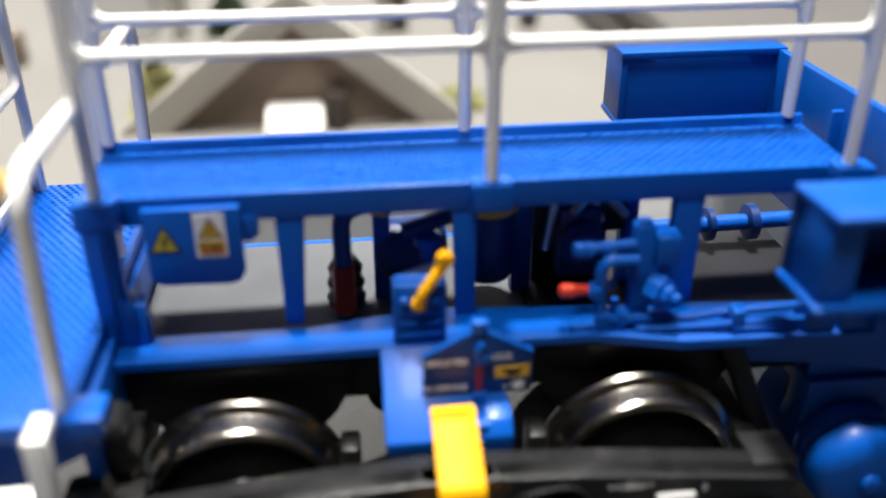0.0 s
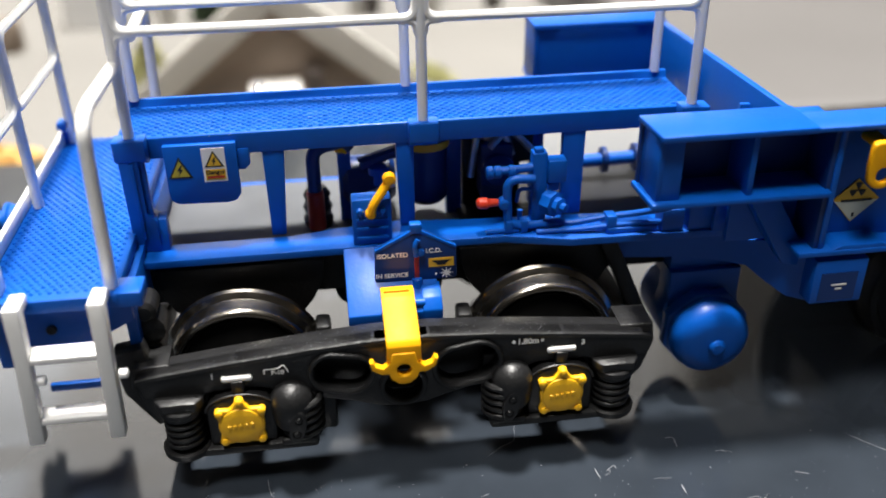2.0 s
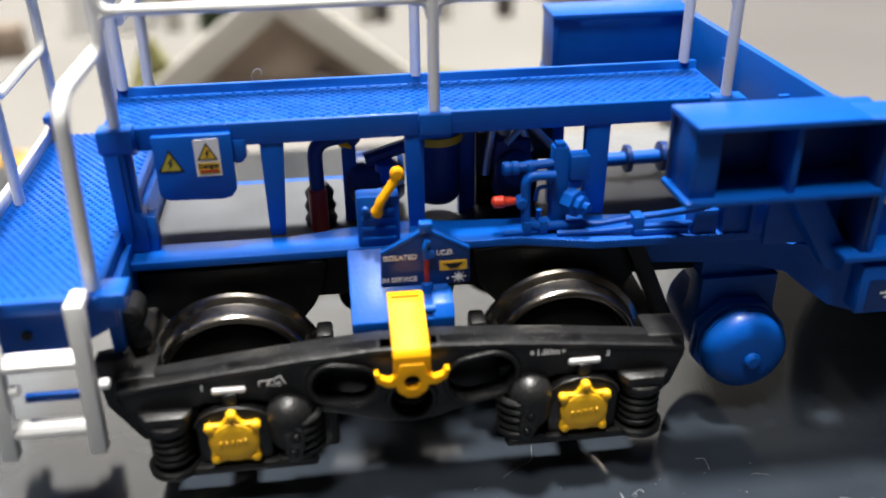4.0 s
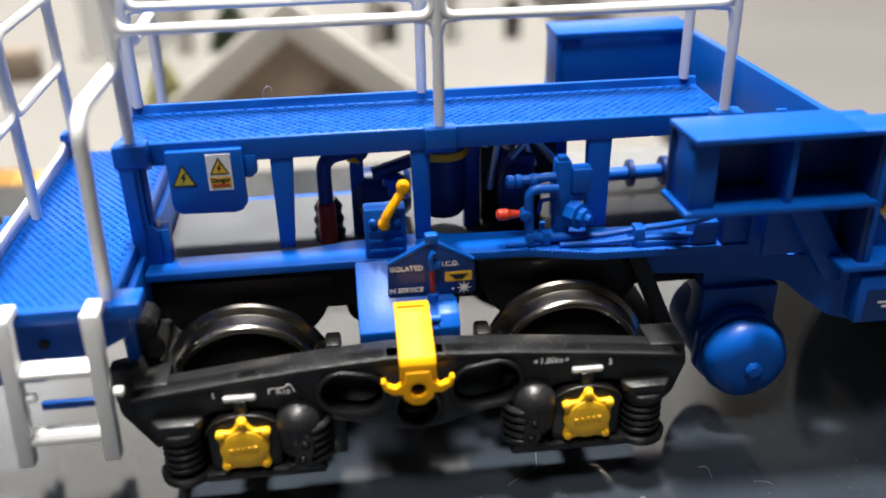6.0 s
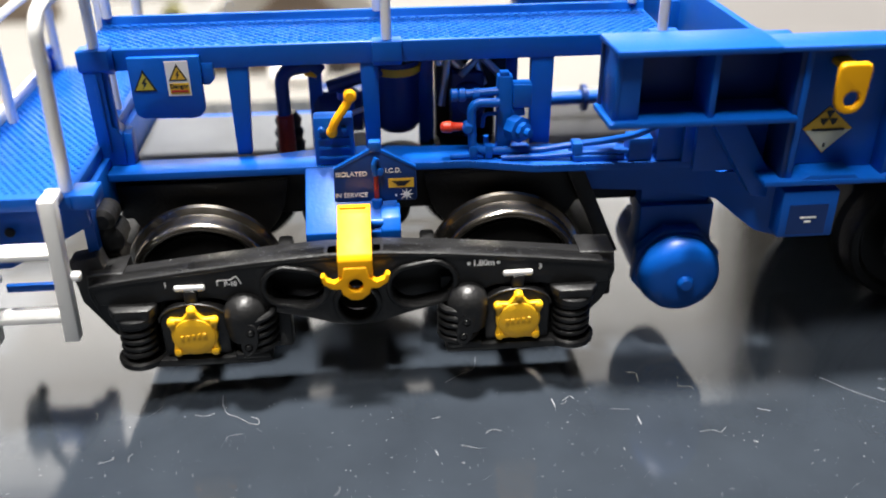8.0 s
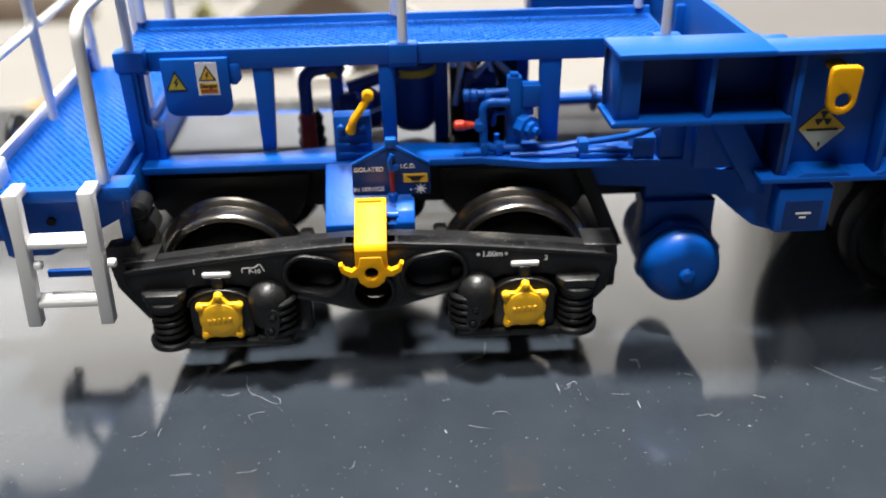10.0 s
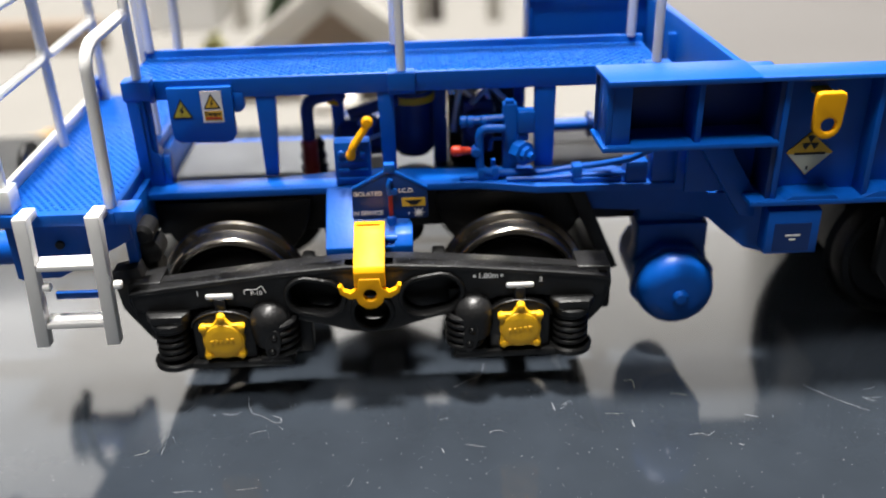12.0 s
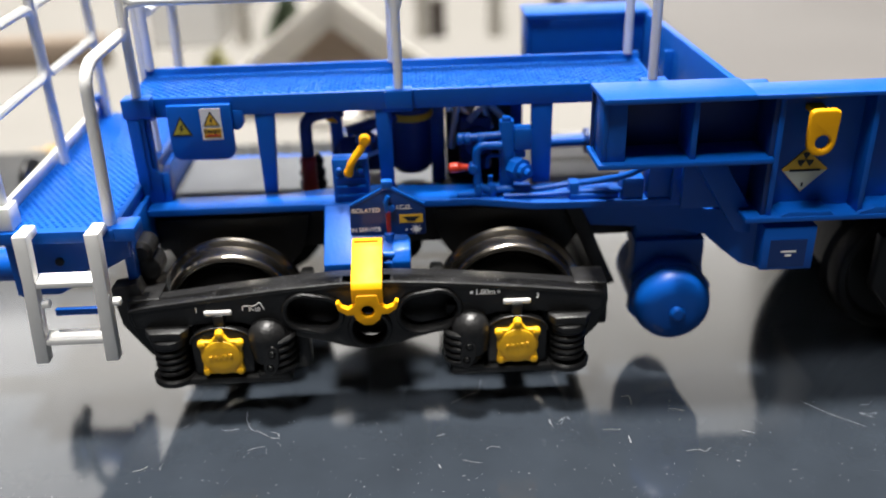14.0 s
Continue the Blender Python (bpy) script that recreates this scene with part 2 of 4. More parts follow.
# the north wall, with a wide opening for the added window
solid("wall_north", plate([[(-2500, -740), (2500, -740), (2500, 1600), (-2500, 1600)], [(-900, -40), (-900, 680), (540, 680), (540, -40)]], 1200, 1300), PLASTER, "plain taupe wall with a wide window", "wall", "structure")
# unseen window and glowing sheet, put here for the table to reflect
win = thing("added_window", (0, 1250, -40), "unseen white-framed window added for the table's bright reflection", "window", kind="structure")
for x in (-880, 520):
    part("window_frame", box(B(), x - 20, x + 20, 1230, 1270, -40, 680, 4), WHITE, win)
for z in (-20, 660):
    part("window_rail", box(B(), -900, 540, 1232, 1268, z - 20, z + 20, 4), WHITE, win)
solid("backdrop", box(B(), -2400, 2400, 1500, 1510, -740, 1600), BACKGLOW, "unseen glowing sheet added behind the window", "sky", "structure")

table = thing("table", (0, 0, -740), "dark grey glossy table with dust and scratches", "table")
part("tabletop", box(B(), -900, 900, -600, 49, -25, 0, 0.6), TABLE, table)
for lx in (-860, 860):
    for ly in (-560, 10):
        part("leg", box(B(), lx - 25, lx + 25, ly - 25, ly + 25, -740, -25, 2), BLACK, table)

low = thing("side_table", (0, 400, -740), "lower pale side table behind the dark table", "table")
part("tabletop", box(B(), -900, 900, 52, 800, -38, -20, 1), PAPER, low)
for lx in (-860, 860):
    for ly in (100, 760):
        part("leg", box(B(), lx - 20, lx + 20, ly - 20, ly + 20, -740, -38, 2), TIMBER, low)
case = thing("grey_case", (230, 240, -20), "smooth grey case standing on the side table", "case")
part("case_body", box(B(), 60, 419, 59, 419, -20, -10, 2), GREYBOARD, case)
part("case_lid", box(B(), 59, 420, 58, 420, -9.8, -2.5, 3), GREYBOARD, case)
part("case_catch", box(B(), 200, 230, 55.5, 58.2, -14, -6, 1), DARKSTEEL, case)

# ---- the wagon ----
W = thing("model_wagon", (0, 0, 0), "bright blue model flask wagon with white railings and black bogies", "model wagon")


def tread(name, x0, x1, y0, y1, z, step, row):
    """Small raised diamonds over a rectangle."""
    bm = B()
    j = 0
    y = y0
    while y < y1:
        x = x0 + (j % 2) * step / 2
        while x < x1:
            h = 0.11 + random.uniform(-0.03, 0.03)
            vs = [bm.verts.new((x + dx * step, y + dy * row, z - 0.01)) for dx, dy in ((-0.33, 0), (0, -0.36), (0.33, 0), (0, 0.36))]
            top = [bm.verts.new((x + dx * step * 0.4, y + dy * row * 0.4, z + h)) for dx, dy in ((-0.33, 0), (0, -0.36), (0.33, 0), (0, 0.36))]
            for k in range(4):
                bm.faces.new((vs[k], vs[(k + 1) % 4], top[(k + 1) % 4], top[k]))
            bm.faces.new(top)
            x += step
        y += row
        j += 1
    return part(name, bm, BLUE, W, "raised blue diamond tread", "stuff")


# upper deck with its raised far lip and front fascia
part("deck", prism(B(), [(-4.7, 23.75), (-4.6, 23.85), (1.7, 23.85), (1.8, 24.5), (2.2, 24.5), (2.25, 22.9), (-4.1, 22.9), (-4.1, 22.15), (-4.7, 22.15)], "x", -19.4, 24.4, 0.06), BLUE, W)
tread("deck_tread", -19.0, 24.1, -4.35, 1.6, 23.85, 0.76, 0.38)
# end platform, its tread and toe board
part("end_platform", prism(B(), [(-28.4, 15.7), (-19.0, 15.7), (-19.0, 16.7), (-28.4, 16.7)], "y", -14.6, 14.0, 0.1), BLUE, W)
tread("platform_tread", -27.7, -19.4, -13.7, 13.6, 16.7, 0.6, 0.42)
part("platform_lug", box(B(), -19.2, -17.4, -14.5, -12.3, 15.6, 16.75, 0.1), BLUE, W)
part("toe_board", box(B(), -28.55, -28.05, -13.2, 13.8, 16.7, 17.75, 0.1), WHITE, W, "white toe board")
part("headstock", prism(B(), [(-28.2, 15.7), (-18.6, 15.7), (-18.6, 13.6), (-24.8, 10.4), (-28.2, 10.4)], "y", -13.0, -12.2, 0.08), BLUE, W)
part("headstock_bolt", rod(B(), (-24.2, -13.25, 13.4), (-24.2, -12.9, 13.4), 0.35), DARKSTEEL, W)
part("end_beam", box(B(), -28.4, -27.2, -12.2, 12.5, 9.8, 15.7, 0.12), BLUE, W)
part("inner_wall", box(B(), -19.3, -18.5, -12.6, 12.0, 11.0, 15.7, 0.08), BLUE, W)
for y in (-9.0, 9.0):
    buf = part("buffer", lathe(B(), (-28.3, y, 11.3), (-1, 0, 0), [(0, 1.9), (0.5, 1.9), (0.6, 1.45), (4.6, 1.4), (4.8, 1.6), (5.1, 1.6), (5.2, 0.9), (6.3, 0.9), (6.3, 0)]), BLUE, W)
    part("buffer_head", lathe(B(), (-34.6, y, 11.3), (-1, 0, 0), [(0, 2.4), (0.4, 2.6), (0.7, 2.3), (0.9, 0)]), BLACK, buf, "black buffer head")
part("coupling_hose", tube(B(), rounded([(-28.4, 4.5, 13), (-31.5, 4.5, 12.6), (-32.5, 4.6, 8.5), (-32.0, 4.8, 6.5)], 1.5), 0.5), BLACK, W)
part("far_lamp_bracket", prism(B(), [(12.9, 16.7), (13.5, 16.7), (13.5, 19.0), (12.0, 19.0), (12.0, 18.4), (12.9, 18.4)], "x", -28.3, -27.5, 0.06), BLUE, W)

# end pillar with its ribs, and the frame pillars under the deck
part("end_pillar", prism(B(), [(-19.2, 15.0), (-17.3, 15.0), (-17.3, 17.6), (-17.9, 18.2), (-17.9, 23.0), (-19.3, 23.4)], "y", -5.9, -4.2, 0.08), BLUE, W)
part("pillar_rib", box(B(), -18.5, -18.2, -6.1, -5.85, 16.2, 22.4, 0.05), BLUE, W)
part("pillar_rib", box(B(), -17.9, -17.5, -5.6, -5.2, 16.2, 22.6, 0.05), BLUE, W)
part("pillar_gusset", prism(B(), [(-5.8, 15.0), (-4.4, 15.0), (-4.4, 17.7), (-5.4, 17.5)], "x", -17.4, -16.7, 0.06), BLUE, W)
for x0, x1, x2, x3 in ((-9.1, -7.4, -9.0, -7.9), (0.95, 2.35, 1.15, 2.3), (14.1, 15.9, 14.2, 15.8)):
    part("pillar", prism(B(), [(x2, 15.0), (x3, 15.0), (x1, 22.9), (x0, 22.9)], "y", -4.6, -3.7, 0.07), BLUE, W)
for x0, x1 in ((-3.5, -2.4), (5.6, 6.9), (12.9, 14.0)):
    part("far_pillar", box(B(), x0, x1, 1.2, 2.2, 12.8, 22.9, 0.07), BLUE, W)
for x, w in ((-18.35, 1.15), (3.05, 1.12), (24.1, 1.12)):
    part("post_block", prism(B(), [(-6.0, 24.1), (-4.4, 24.1), (-4.4, 22.0), (-5.0, 22.0), (-6.0, 22.6)], "x", x - w, x + w, 0.12), BLUE, W)

# sole plate: a flange with a rough edge above a deep dark web
bm = B()
outline = [(-19.0, -7.5), (-3.7, -7.5), (3.2, -7.5), (9.0, -7.6), (14.0, -8.9), (26.0, -9.2), (31.2, -11.5), (31.2, -6.0), (14.0, -4.6), (6.0, -4.2), (1.0, -3.6), (-4.0, -4.2), (-7.5, -4.9), (-19.0, -4.9)]
prism(bm, outline, "z", 14.4, 15.0, 0.06)
part("sole_plate", bm, BLUE, W)
bm = B()
for k in range(74):
    x = 7.0 + k * 0.26
    y = -7.6 - 1.3 * (x - 9.0) / 5.0 if x < 14.0 else -8.9 - 0.3 * (x - 14.0) / 12.0
    box(bm, x, x + 0.17, min(y, -7.56) - 0.05, min(y, -7.56) + 0.12, 14.85, 15.07, 0.03, 1)
part("edge_beading", bm, BLUE, W, "fine rope-like beading along the blue edge", "stuff")
# web of the blue sole, given black for the shade under the flange
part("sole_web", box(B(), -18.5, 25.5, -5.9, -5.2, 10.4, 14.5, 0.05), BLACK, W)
part("tray", box(B(), -18.4, 26.5, -5.1, 9.6, 12.3, 12.9, 0.1), FLOORGREY, W, "dusty grey floor tray")
# added dark sheet: makes the tray darker from x 6.5 to 26.3
part("tray_plate", box(B(), 6.5, 26.3, -5.0, 9.4, 12.9, 13.25, 0.1), DARKTRAY, W, "added dark sheet over the tray")
part("far_sole_edge", box(B(), -18.5, 27, 9.65, 10.3, 10.6, 12.85, 0.1), BLUE, W)
part("bolster", box(B(), -4.5, 4.5, -5.8, 6.5, 8.0, 12.2, 1.6, 4), BLACK, W)
for x in (-11.84, 11.84):
    arc = [(x + 0.2 + 6.5 * math.cos(a), 13.6 + 6.5 * math.sin(a)) for a in (math.pi + k * math.pi / 16 for k in range(17))]
    part("brake_guard", prism(B(), arc, "y", -6.6, -5.92, 0.1), BLACK, W, "black rounded guard behind the wheel")
chin = part("chin_plate", prism(B(), [(-7.35, 15.02), (-7.35, 13.6), (-11.6, 10.65), (-11.9, 10.7), (-11.9, 11.5)], "x", -3.6, 3.3, 0.09), BLUE, W)
part("chin_web", box(B(), -3.3, -2.6, -10.6, -7.4, 9.5, 12.2, 0.05), BLUE, W)

# swan neck, pod and strut at the start of the well
bm = B()
secs = [(18.0, -7.25, 14.42, 12.1), (20.0, -7.4, 14.42, 12.0), (24.0, -7.8, 14.45, 11.9), (26.5, -8.9, 14.45, 12.0), (28.0, -10.3, 14.5, 12.2), (29.2, -11.4, 14.9, 11.3), (30.4, -12.6, 15.3, 10.6), (32.4, -13.6, 15.3, 10.35)]
rings = [[bm.verts.new(p) for p in ((x, y, zt), (x, y + 0.9, zt), (x, y + 0.9, zb), (x, y, zb))] for x, y, zt, zb in secs]
for p, q in zip(rings, rings[1:]):
    for k in range(4):
        bm.faces.new((p[k], p[(k + 1) % 4], q[(k + 1) % 4], q[k]))
bm.faces.new(rings[0])
bm.faces.new(rings[-1][::-1])
bmesh.ops.recalc_face_normals(bm, faces=bm.faces)
part("swan_neck", bm, BLUE, W)
pod = part("label_pod", box(B(), 31.3, 35.5, -14.6, -12.7, 10.9, 14.7, 0.15), BLUE, W)
part("pod_label", box(B(), 31.9, 34.8, -14.66, -14.6, 11.2, 13.6), NAVY, pod, "dark blue label with tiny print")
part("print_bar", box(B(), 32.8, 34.0, -14.7, -14.66, 12.5, 12.65), LETTER, pod)
part("print_bar", box(B(), 33.15, 33.65, -14.7, -14.66, 12.15, 12.3), LETTER, pod)
part("strut", prism(B(), [(25.9, 19.6), (28.2, 19.6), (30.9, 15.2), (30.9, 13.4), (29.6, 13.6)], "y", -12.8, -10.6, 0.1), BLUE, W)
part("sole_block", box(B(), 21.2, 23.0, -8.9, -7.2, 15.0, 16.9, 0.1), BLUE, W)
part("sole_block", box(B(), 23.3, 25.3, -9.0, -7.0, 15.0, 19.8, 0.12), BLUE, W)
part("sole_block", box(B(), 25.2, 27.2, -9.4, -8.6, 15.0, 20.1, 0.1), BLUE, W)
part("sole_tray", box(B(), 17.0, 21.0, -8.6, -6.2, 15.0, 15.5, 0.1), BLUE, W)

# open box outrigger and main beam
part("box_top", prism(B(), [(17.8, -10.5), (18.1, -14.85), (29.3, -14.85), (29.25, -10.5)], "z", 25.15, 25.65, 0.14), BLUE, W)
part("box_floor", prism(B(), [(17.7, -10.5), (17.9, -14.8), (31.2, -14.8), (31.2, -10.5)], "z", 20.1, 20.55, 0.12), BLUE, W)
part("box_side", prism(B(), [(-10.5, 20.5), (-14.2, 20.5), (-14.4, 25.2), (-10.5, 25.2)], "x", 18.2, 18.6, 0.06), BLUE, W)
part("box_corner_plate", box(B(), 18.6, 20.0, -14.2, -13.9, 20.5, 25.2, 0.05), BLUE, W)
# back of the blue box, coloured navy for the shade inside it
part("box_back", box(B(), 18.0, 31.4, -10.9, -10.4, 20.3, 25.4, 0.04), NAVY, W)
part("beam_web", box(B(), 31.3, 74, -12.6, -12.0, 15.5, 25.3, 0.05), BLUE, W)
part("beam_top_flange", box(B(), 29.1, 74, -14.85, -11.8, 25.2, 25.6, 0.12), BLUE, W)
part("beam_bottom_flange", prism(B(), [(29.6, -14.8), (74, -14.8), (74, -11.0), (29.6, -11.0)], "z", 15.2, 15.65, 0.1), BLUE, W)
part("flange_pad", prism(B(), [(32.2, 15.6), (36.6, 15.6), (36.2, 16.0), (32.9, 16.0)], "y", -14.7, -12.6, 0.05), BLUE, W)
part("flange_pad", prism(B(), [(38.2, 15.6), (74, 15.6), (74, 16.3), (39.6, 16.2)], "y", -14.7, -12.6, 0.05), BLUE, W)
for x, low in ((25.1, 20.5), (31.5, 15.6), (38.6, 15.6), (45.5, 15.6), (52.5, 15.6), (60.0, 15.6)):
    part("beam_rib", prism(B(), [(-12.3 if x > 30 else -10.8, low), (-14.3, low), (-14.3, 25.1), (-12.3 if x > 30 else -10.8, 25.1)], "x", x - 0.22, x + 0.22, 0.05), BLUE, W)
part("box_cap", box(B(), 28.9, 31.3, -11.9, -10.4, 25.12, 25.42, 0.04), BLUE, W)
# unseen plates added to keep the lamps off the table under the well
part("well_shade_plate", box(B(), 29.3, 32.98, -10.2, 12.5, 14.0, 14.9, 0.1), BLACK, W)
part("well_shade_plate", box(B(), 33.0, 74, -11.8, 12.5, 14.0, 14.9, 0.1), BLACK, W, "unseen black plate shading the table under the well")
# divider coloured navy as well, for the box's inner shade
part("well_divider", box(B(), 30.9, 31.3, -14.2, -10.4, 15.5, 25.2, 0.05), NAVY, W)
part("inner_skirt", box(B(), 25.6, 31.0, -10.9, -10.4, 14.9, 20.3, 0.05), BLUE, W)
# the far side of the well
part("cross_wall", prism(B(), [(27.3, 12.6), (28.5, -10.5), (29.1, -10.5), (27.9, 12.6)], "z", 15.0, 25.6, 0.08), BLUE, W)
part("cross_wall_rib", prism(B(), [(-6.2, 16.0), (-5.8, 16.0), (-5.8, 24.2), (-6.2, 24.2)], "x", 27.5, 28.3, 0.05), BLUE, W)
part("cross_wall_rib", prism(B(), [(2.8, 16.0), (3.2, 16.0), (3.2, 24.2), (2.8, 24.2)], "x", 27.0, 27.8, 0.05), BLUE, W)
part("far_box_top", box(B(), 15.4, 28.0, 12.2, 16.6, 25.2, 25.75, 0.12), BLUE, W)
part("far_box_panel", box(B(), 15.6, 27.6, 12.6, 13.1, 20.3, 25.3, 0.05), BLUE, W)
part("far_box_floor", box(B(), 15.4, 28.0, 12.2, 16.6, 20.0, 20.45, 0.12), BLUE, W)
part("far_box_side", box(B(), 15.5, 16.0, 12.4, 16.4, 20.4, 25.3, 0.06), BLUE, W)

# lifting eye and hazard diamond on the beam
eye_pts = [(33.1, 24.0), (33.2, 24.35), (33.5, 24.5), (35.0, 24.5), (35.28, 24.35), (35.38, 24.0), (35.3, 22.1)] + [(34.2 + 1.08 * math.cos(a), 21.95 + 1.08 * math.sin(a)) for a in [-0.1 - k * math.pi / 8 for k in range(8)]] + [(33.1, 22.5)]
part("lifting_eye", plate([eye_pts, circle(34.3, 21.95, 0.55)], -15.5, -14.95, 0.16), YELLOW, W, "yellow lifting eye")
part("lifting_eye_root", box(B(), 33.8, 35.1, -15.1, -12.5, 23.6, 24.1, 0.15), YELLOW, W)
dia = part("hazard_diamond", prism(B(), [(34.4, 20.40), (36.3, 18.75), (34.4, 16.85), (32.7, 18.75)], "y", -12.72, -12.6), LABELYELLOW, W, "diamond hazard label, yellow over pale")
part("diamond_lower", prism(B(), [(36.2, 18.65), (34.4, 16.95), (32.8, 18.65)], "y", -12.76, -12.72), CREAM, dia)
for a in (90, 210, 330):
    pts = [(34.45, 19.55)] + [(34.45 + 0.62 * math.cos(radians(a + d)), 19.55 + 0.62 * math.sin(radians(a + d))) for d in (-28, 0, 28)]
    part("trefoil_blade", prism(B(), pts, "y", -12.8, -12.75), INK, dia)
part("print_bar", box(B(), 33.3, 35.7, -12.8, -12.75, 18.60, 18.77), INK, dia)
part("print_bar", box(B(), 34.35, 34.5, -12.82, -12.76, 17.35, 17.65), INK, dia)

# sign board with warning stickers
sign_pts = [(-16.2, 23.25), (-10.9, 23.25), (-10.9, 19.1), (-11.3, 18.55), (-11.9, 18.4), (-15.6, 18.5), (-16.1, 18.8), (-16.2, 19.4)]
sign = part("sign_board", prism(B(), sign_pts, "y", -5.15, -4.6, 0.1), BLUE, W)
part("sign_bracket", prism(B(), [(-10.9, 22.6), (-10.0, 22.6), (-10.0, 21.3), (-10.4, 20.9), (-10.9, 20.9)], "y", -4.8, -4.0, 0.08), BLUE, W)


def bolt(name, x, z, k, y, parent):
    pts = [(0.1, 0.55), (-0.28, -0.02), (-0.02, -0.02), (-0.2, -0.6), (0.3, 0.12), (0.04, 0.12), (0.28, 0.55)]
    part(name, prism(B(), [(x + p * k, z + q * k) for p, q in pts], "y", y - 0.02, y), INK, parent)


tri = part("warning_triangle", prism(B(), [(-15.12, 22.35), (-16.0, 20.68), (-14.25, 20.68)], "y", -5.2, -5.15), INK, sign, "black-edged yellow warning triangle")
part("triangle_face", prism(B(), [(-15.12, 22.1), (-15.8, 20.8), (-14.45, 20.8)], "y", -5.23, -5.2), OLIVEYELLOW, tri)
bolt("bolt_symbol", -15.12, 21.3, 0.75, -5.23, tri)
stk = part("danger_sticker", box(B(), -13.45, -11.75, -5.2, -5.15, 20.25, 22.95), LETTER, sign, "white sticker with warning triangle and red-orange band")
part("sticker_triangle", prism(B(), [(-12.6, 22.75), (-13.3, 21.45), (-11.9, 21.45)], "y", -5.23, -5.2), INK, stk)
part("sticker_triangle_face", prism(B(), [(-12.6, 22.52), (-13.12, 21.55), (-12.08, 21.55)], "y", -5.26, -5.23), LABELYELLOW, stk)
bolt("bolt_symbol", -12.6, 21.9, 0.55, -5.26, stk)
part("sticker_band", box(B(), -13.3, -11.85, -5.23, -5.2, 20.42, 21.25), LABELYELLOW, stk)
text("sticker_word", "Danger", 0.46, (-12.58, -5.24, 21.02), INK, stk, depth=0.015, bold=0.012)
part("print_bar", box(B(), -13.2, -11.95, -5.26, -5.23, 20.55, 20.72), DARKRED, stk)

# hand brake box with its yellow lever
hb = part("brake_box", box(B(), -2.75, 0.25, -7.35, -5.9, 15.0, 18.9, 0.18), BLUE, W)
for z in (15.5, 16.3, 17.05):
    part("box_slat", box(B(), -2.45, -0.05, -7.5, -7.25, z, z + 0.28, 0.06), BLUE, hb)
for x in (-2.15, -0.45):
    part("box_knob", lathe(B(), (x, -7.3, 18.0), (0, -1, 0), [(0, 0.22), (0.25, 0.3), (0.45, 0.2), (0.5, 0)], 14), BLUE, hb)
    part("knob_stem", rod(B(), (x, -7.45, 17.4), (x, -7.45, 17.9), 0.11, 8), BLUE, hb)
lev = part("brake_lever", tube(B(), rounded([(-1.35, -7.7, 17.9), (-1.1, -7.8, 18.7), (-0.1, -7.5, 20.0), (0.15, -7.5, 20.5)], 0.8), 0.34, 10), YELLOW, hb, "yellow lever")
part("lever_knob", lathe(B(), (0.15, -7.2, 20.6), (0, -1, 0), [(0, 0.35), (0.15, 0.5), (0.5, 0.5), (0.65, 0.35), (0.7, 0)], 16), YELLOW, hb)
part("lever_pivot", lathe(B(), (-1.35, -7.4, 17.85), (0, -1, 0), [(0, 0.42), (0.4, 0.42), (0.55, 0.3), (0.6, 0)], 16), YELLOW, hb)

# changeover panel
pan = part("changeover_panel", prism(B(), [(-1.25, 13.1), (-1.4, 13.3), (-1.3, 15.9), (1.5, 17.4), (2.1, 17.4), (4.8, 15.85), (4.85, 13.2), (4.7, 13.0)], "y", -9.9, -9.5, 0.07), NAVY, W, "dark blue panel with white lettering")
part("panel_tab", box(B(), 1.35, 2.25, -10.0, -9.3, 17.1, 17.9, 0.12), BLUE, pan)
part("panel_edge", prism(B(), [(-1.3, 15.9), (1.5, 17.4), (2.1, 17.4), (4.8, 15.85), (4.8, 15.6), (2.05, 17.1), (1.55, 17.1), (-1.3, 15.65)], "y", -9.96, -9.6, 0.03), BLUE, pan)
text("panel_word", "ISOLATED", 0.52, (-0.02, -9.93, 15.35), LETTER, pan, depth=0.02, bold=0.008)
text("panel_word", "IN SERVICE", 0.5, (-0.1, -9.93, 13.62), LETTER, pan, depth=0.02, bold=0.008)
text("panel_word", "I.C.D.", 0.52, (3.1, -9.93, 15.55), LETTER, pan, depth=0.02, bold=0.008)
part("red_stripe", box(B(), 1.62, 1.98, -9.96, -9.9, 13.2, 15.4, 0.02), DARKRED, pan, "red stripe")
part("panel_lever", tube(B(), rounded([(1.75, -10.15, 15.3), (1.65, -10.2, 16.2), (1.9, -10.15, 16.7)], 0.3), 0.2, 10), BLUE, pan)
part("lever_boss", lathe(B(), (2.1, -9.85, 15.55), (0, -1, 0), [(0, 0.3), (0.35, 0.28), (0.4, 0)], 12), BLUE, pan)
plate_y = part("yellow_plate", box(B(), 2.7, 4.62, -9.95, -9.9, 14.15, 14.9), LABELYELLOW, pan, "yellow plate with black emblem")
part("emblem", prism(B(), [(2.95, 14.7), (4.4, 14.7), (4.1, 14.5), (3.95, 14.3), (3.4, 14.3), (3.25, 14.5)], "y", -9.98, -9.95), INK, plate_y)
star = []
for k in range(16):
    r = 0.52 if k % 2 == 0 else 0.17
    star.append((4.05 + r * math.cos(k * math.pi / 8), 13.55 + r * math.sin(k * math.pi / 8)))
part("white_star", prism(B(), star, "y", -9.94, -9.9), LETTER, pan, "white eight-pointed star")
part("print_dot", prism(B(), circle(3.25, 13.5, 0.08, n=8), "y", -9.94, -9.9), LETTER, pan)
part("panel_stem", rod(B(), (1.8, -10.2, 11.3), (1.8, -10.0, 13.3), 0.4), BLUE, W)
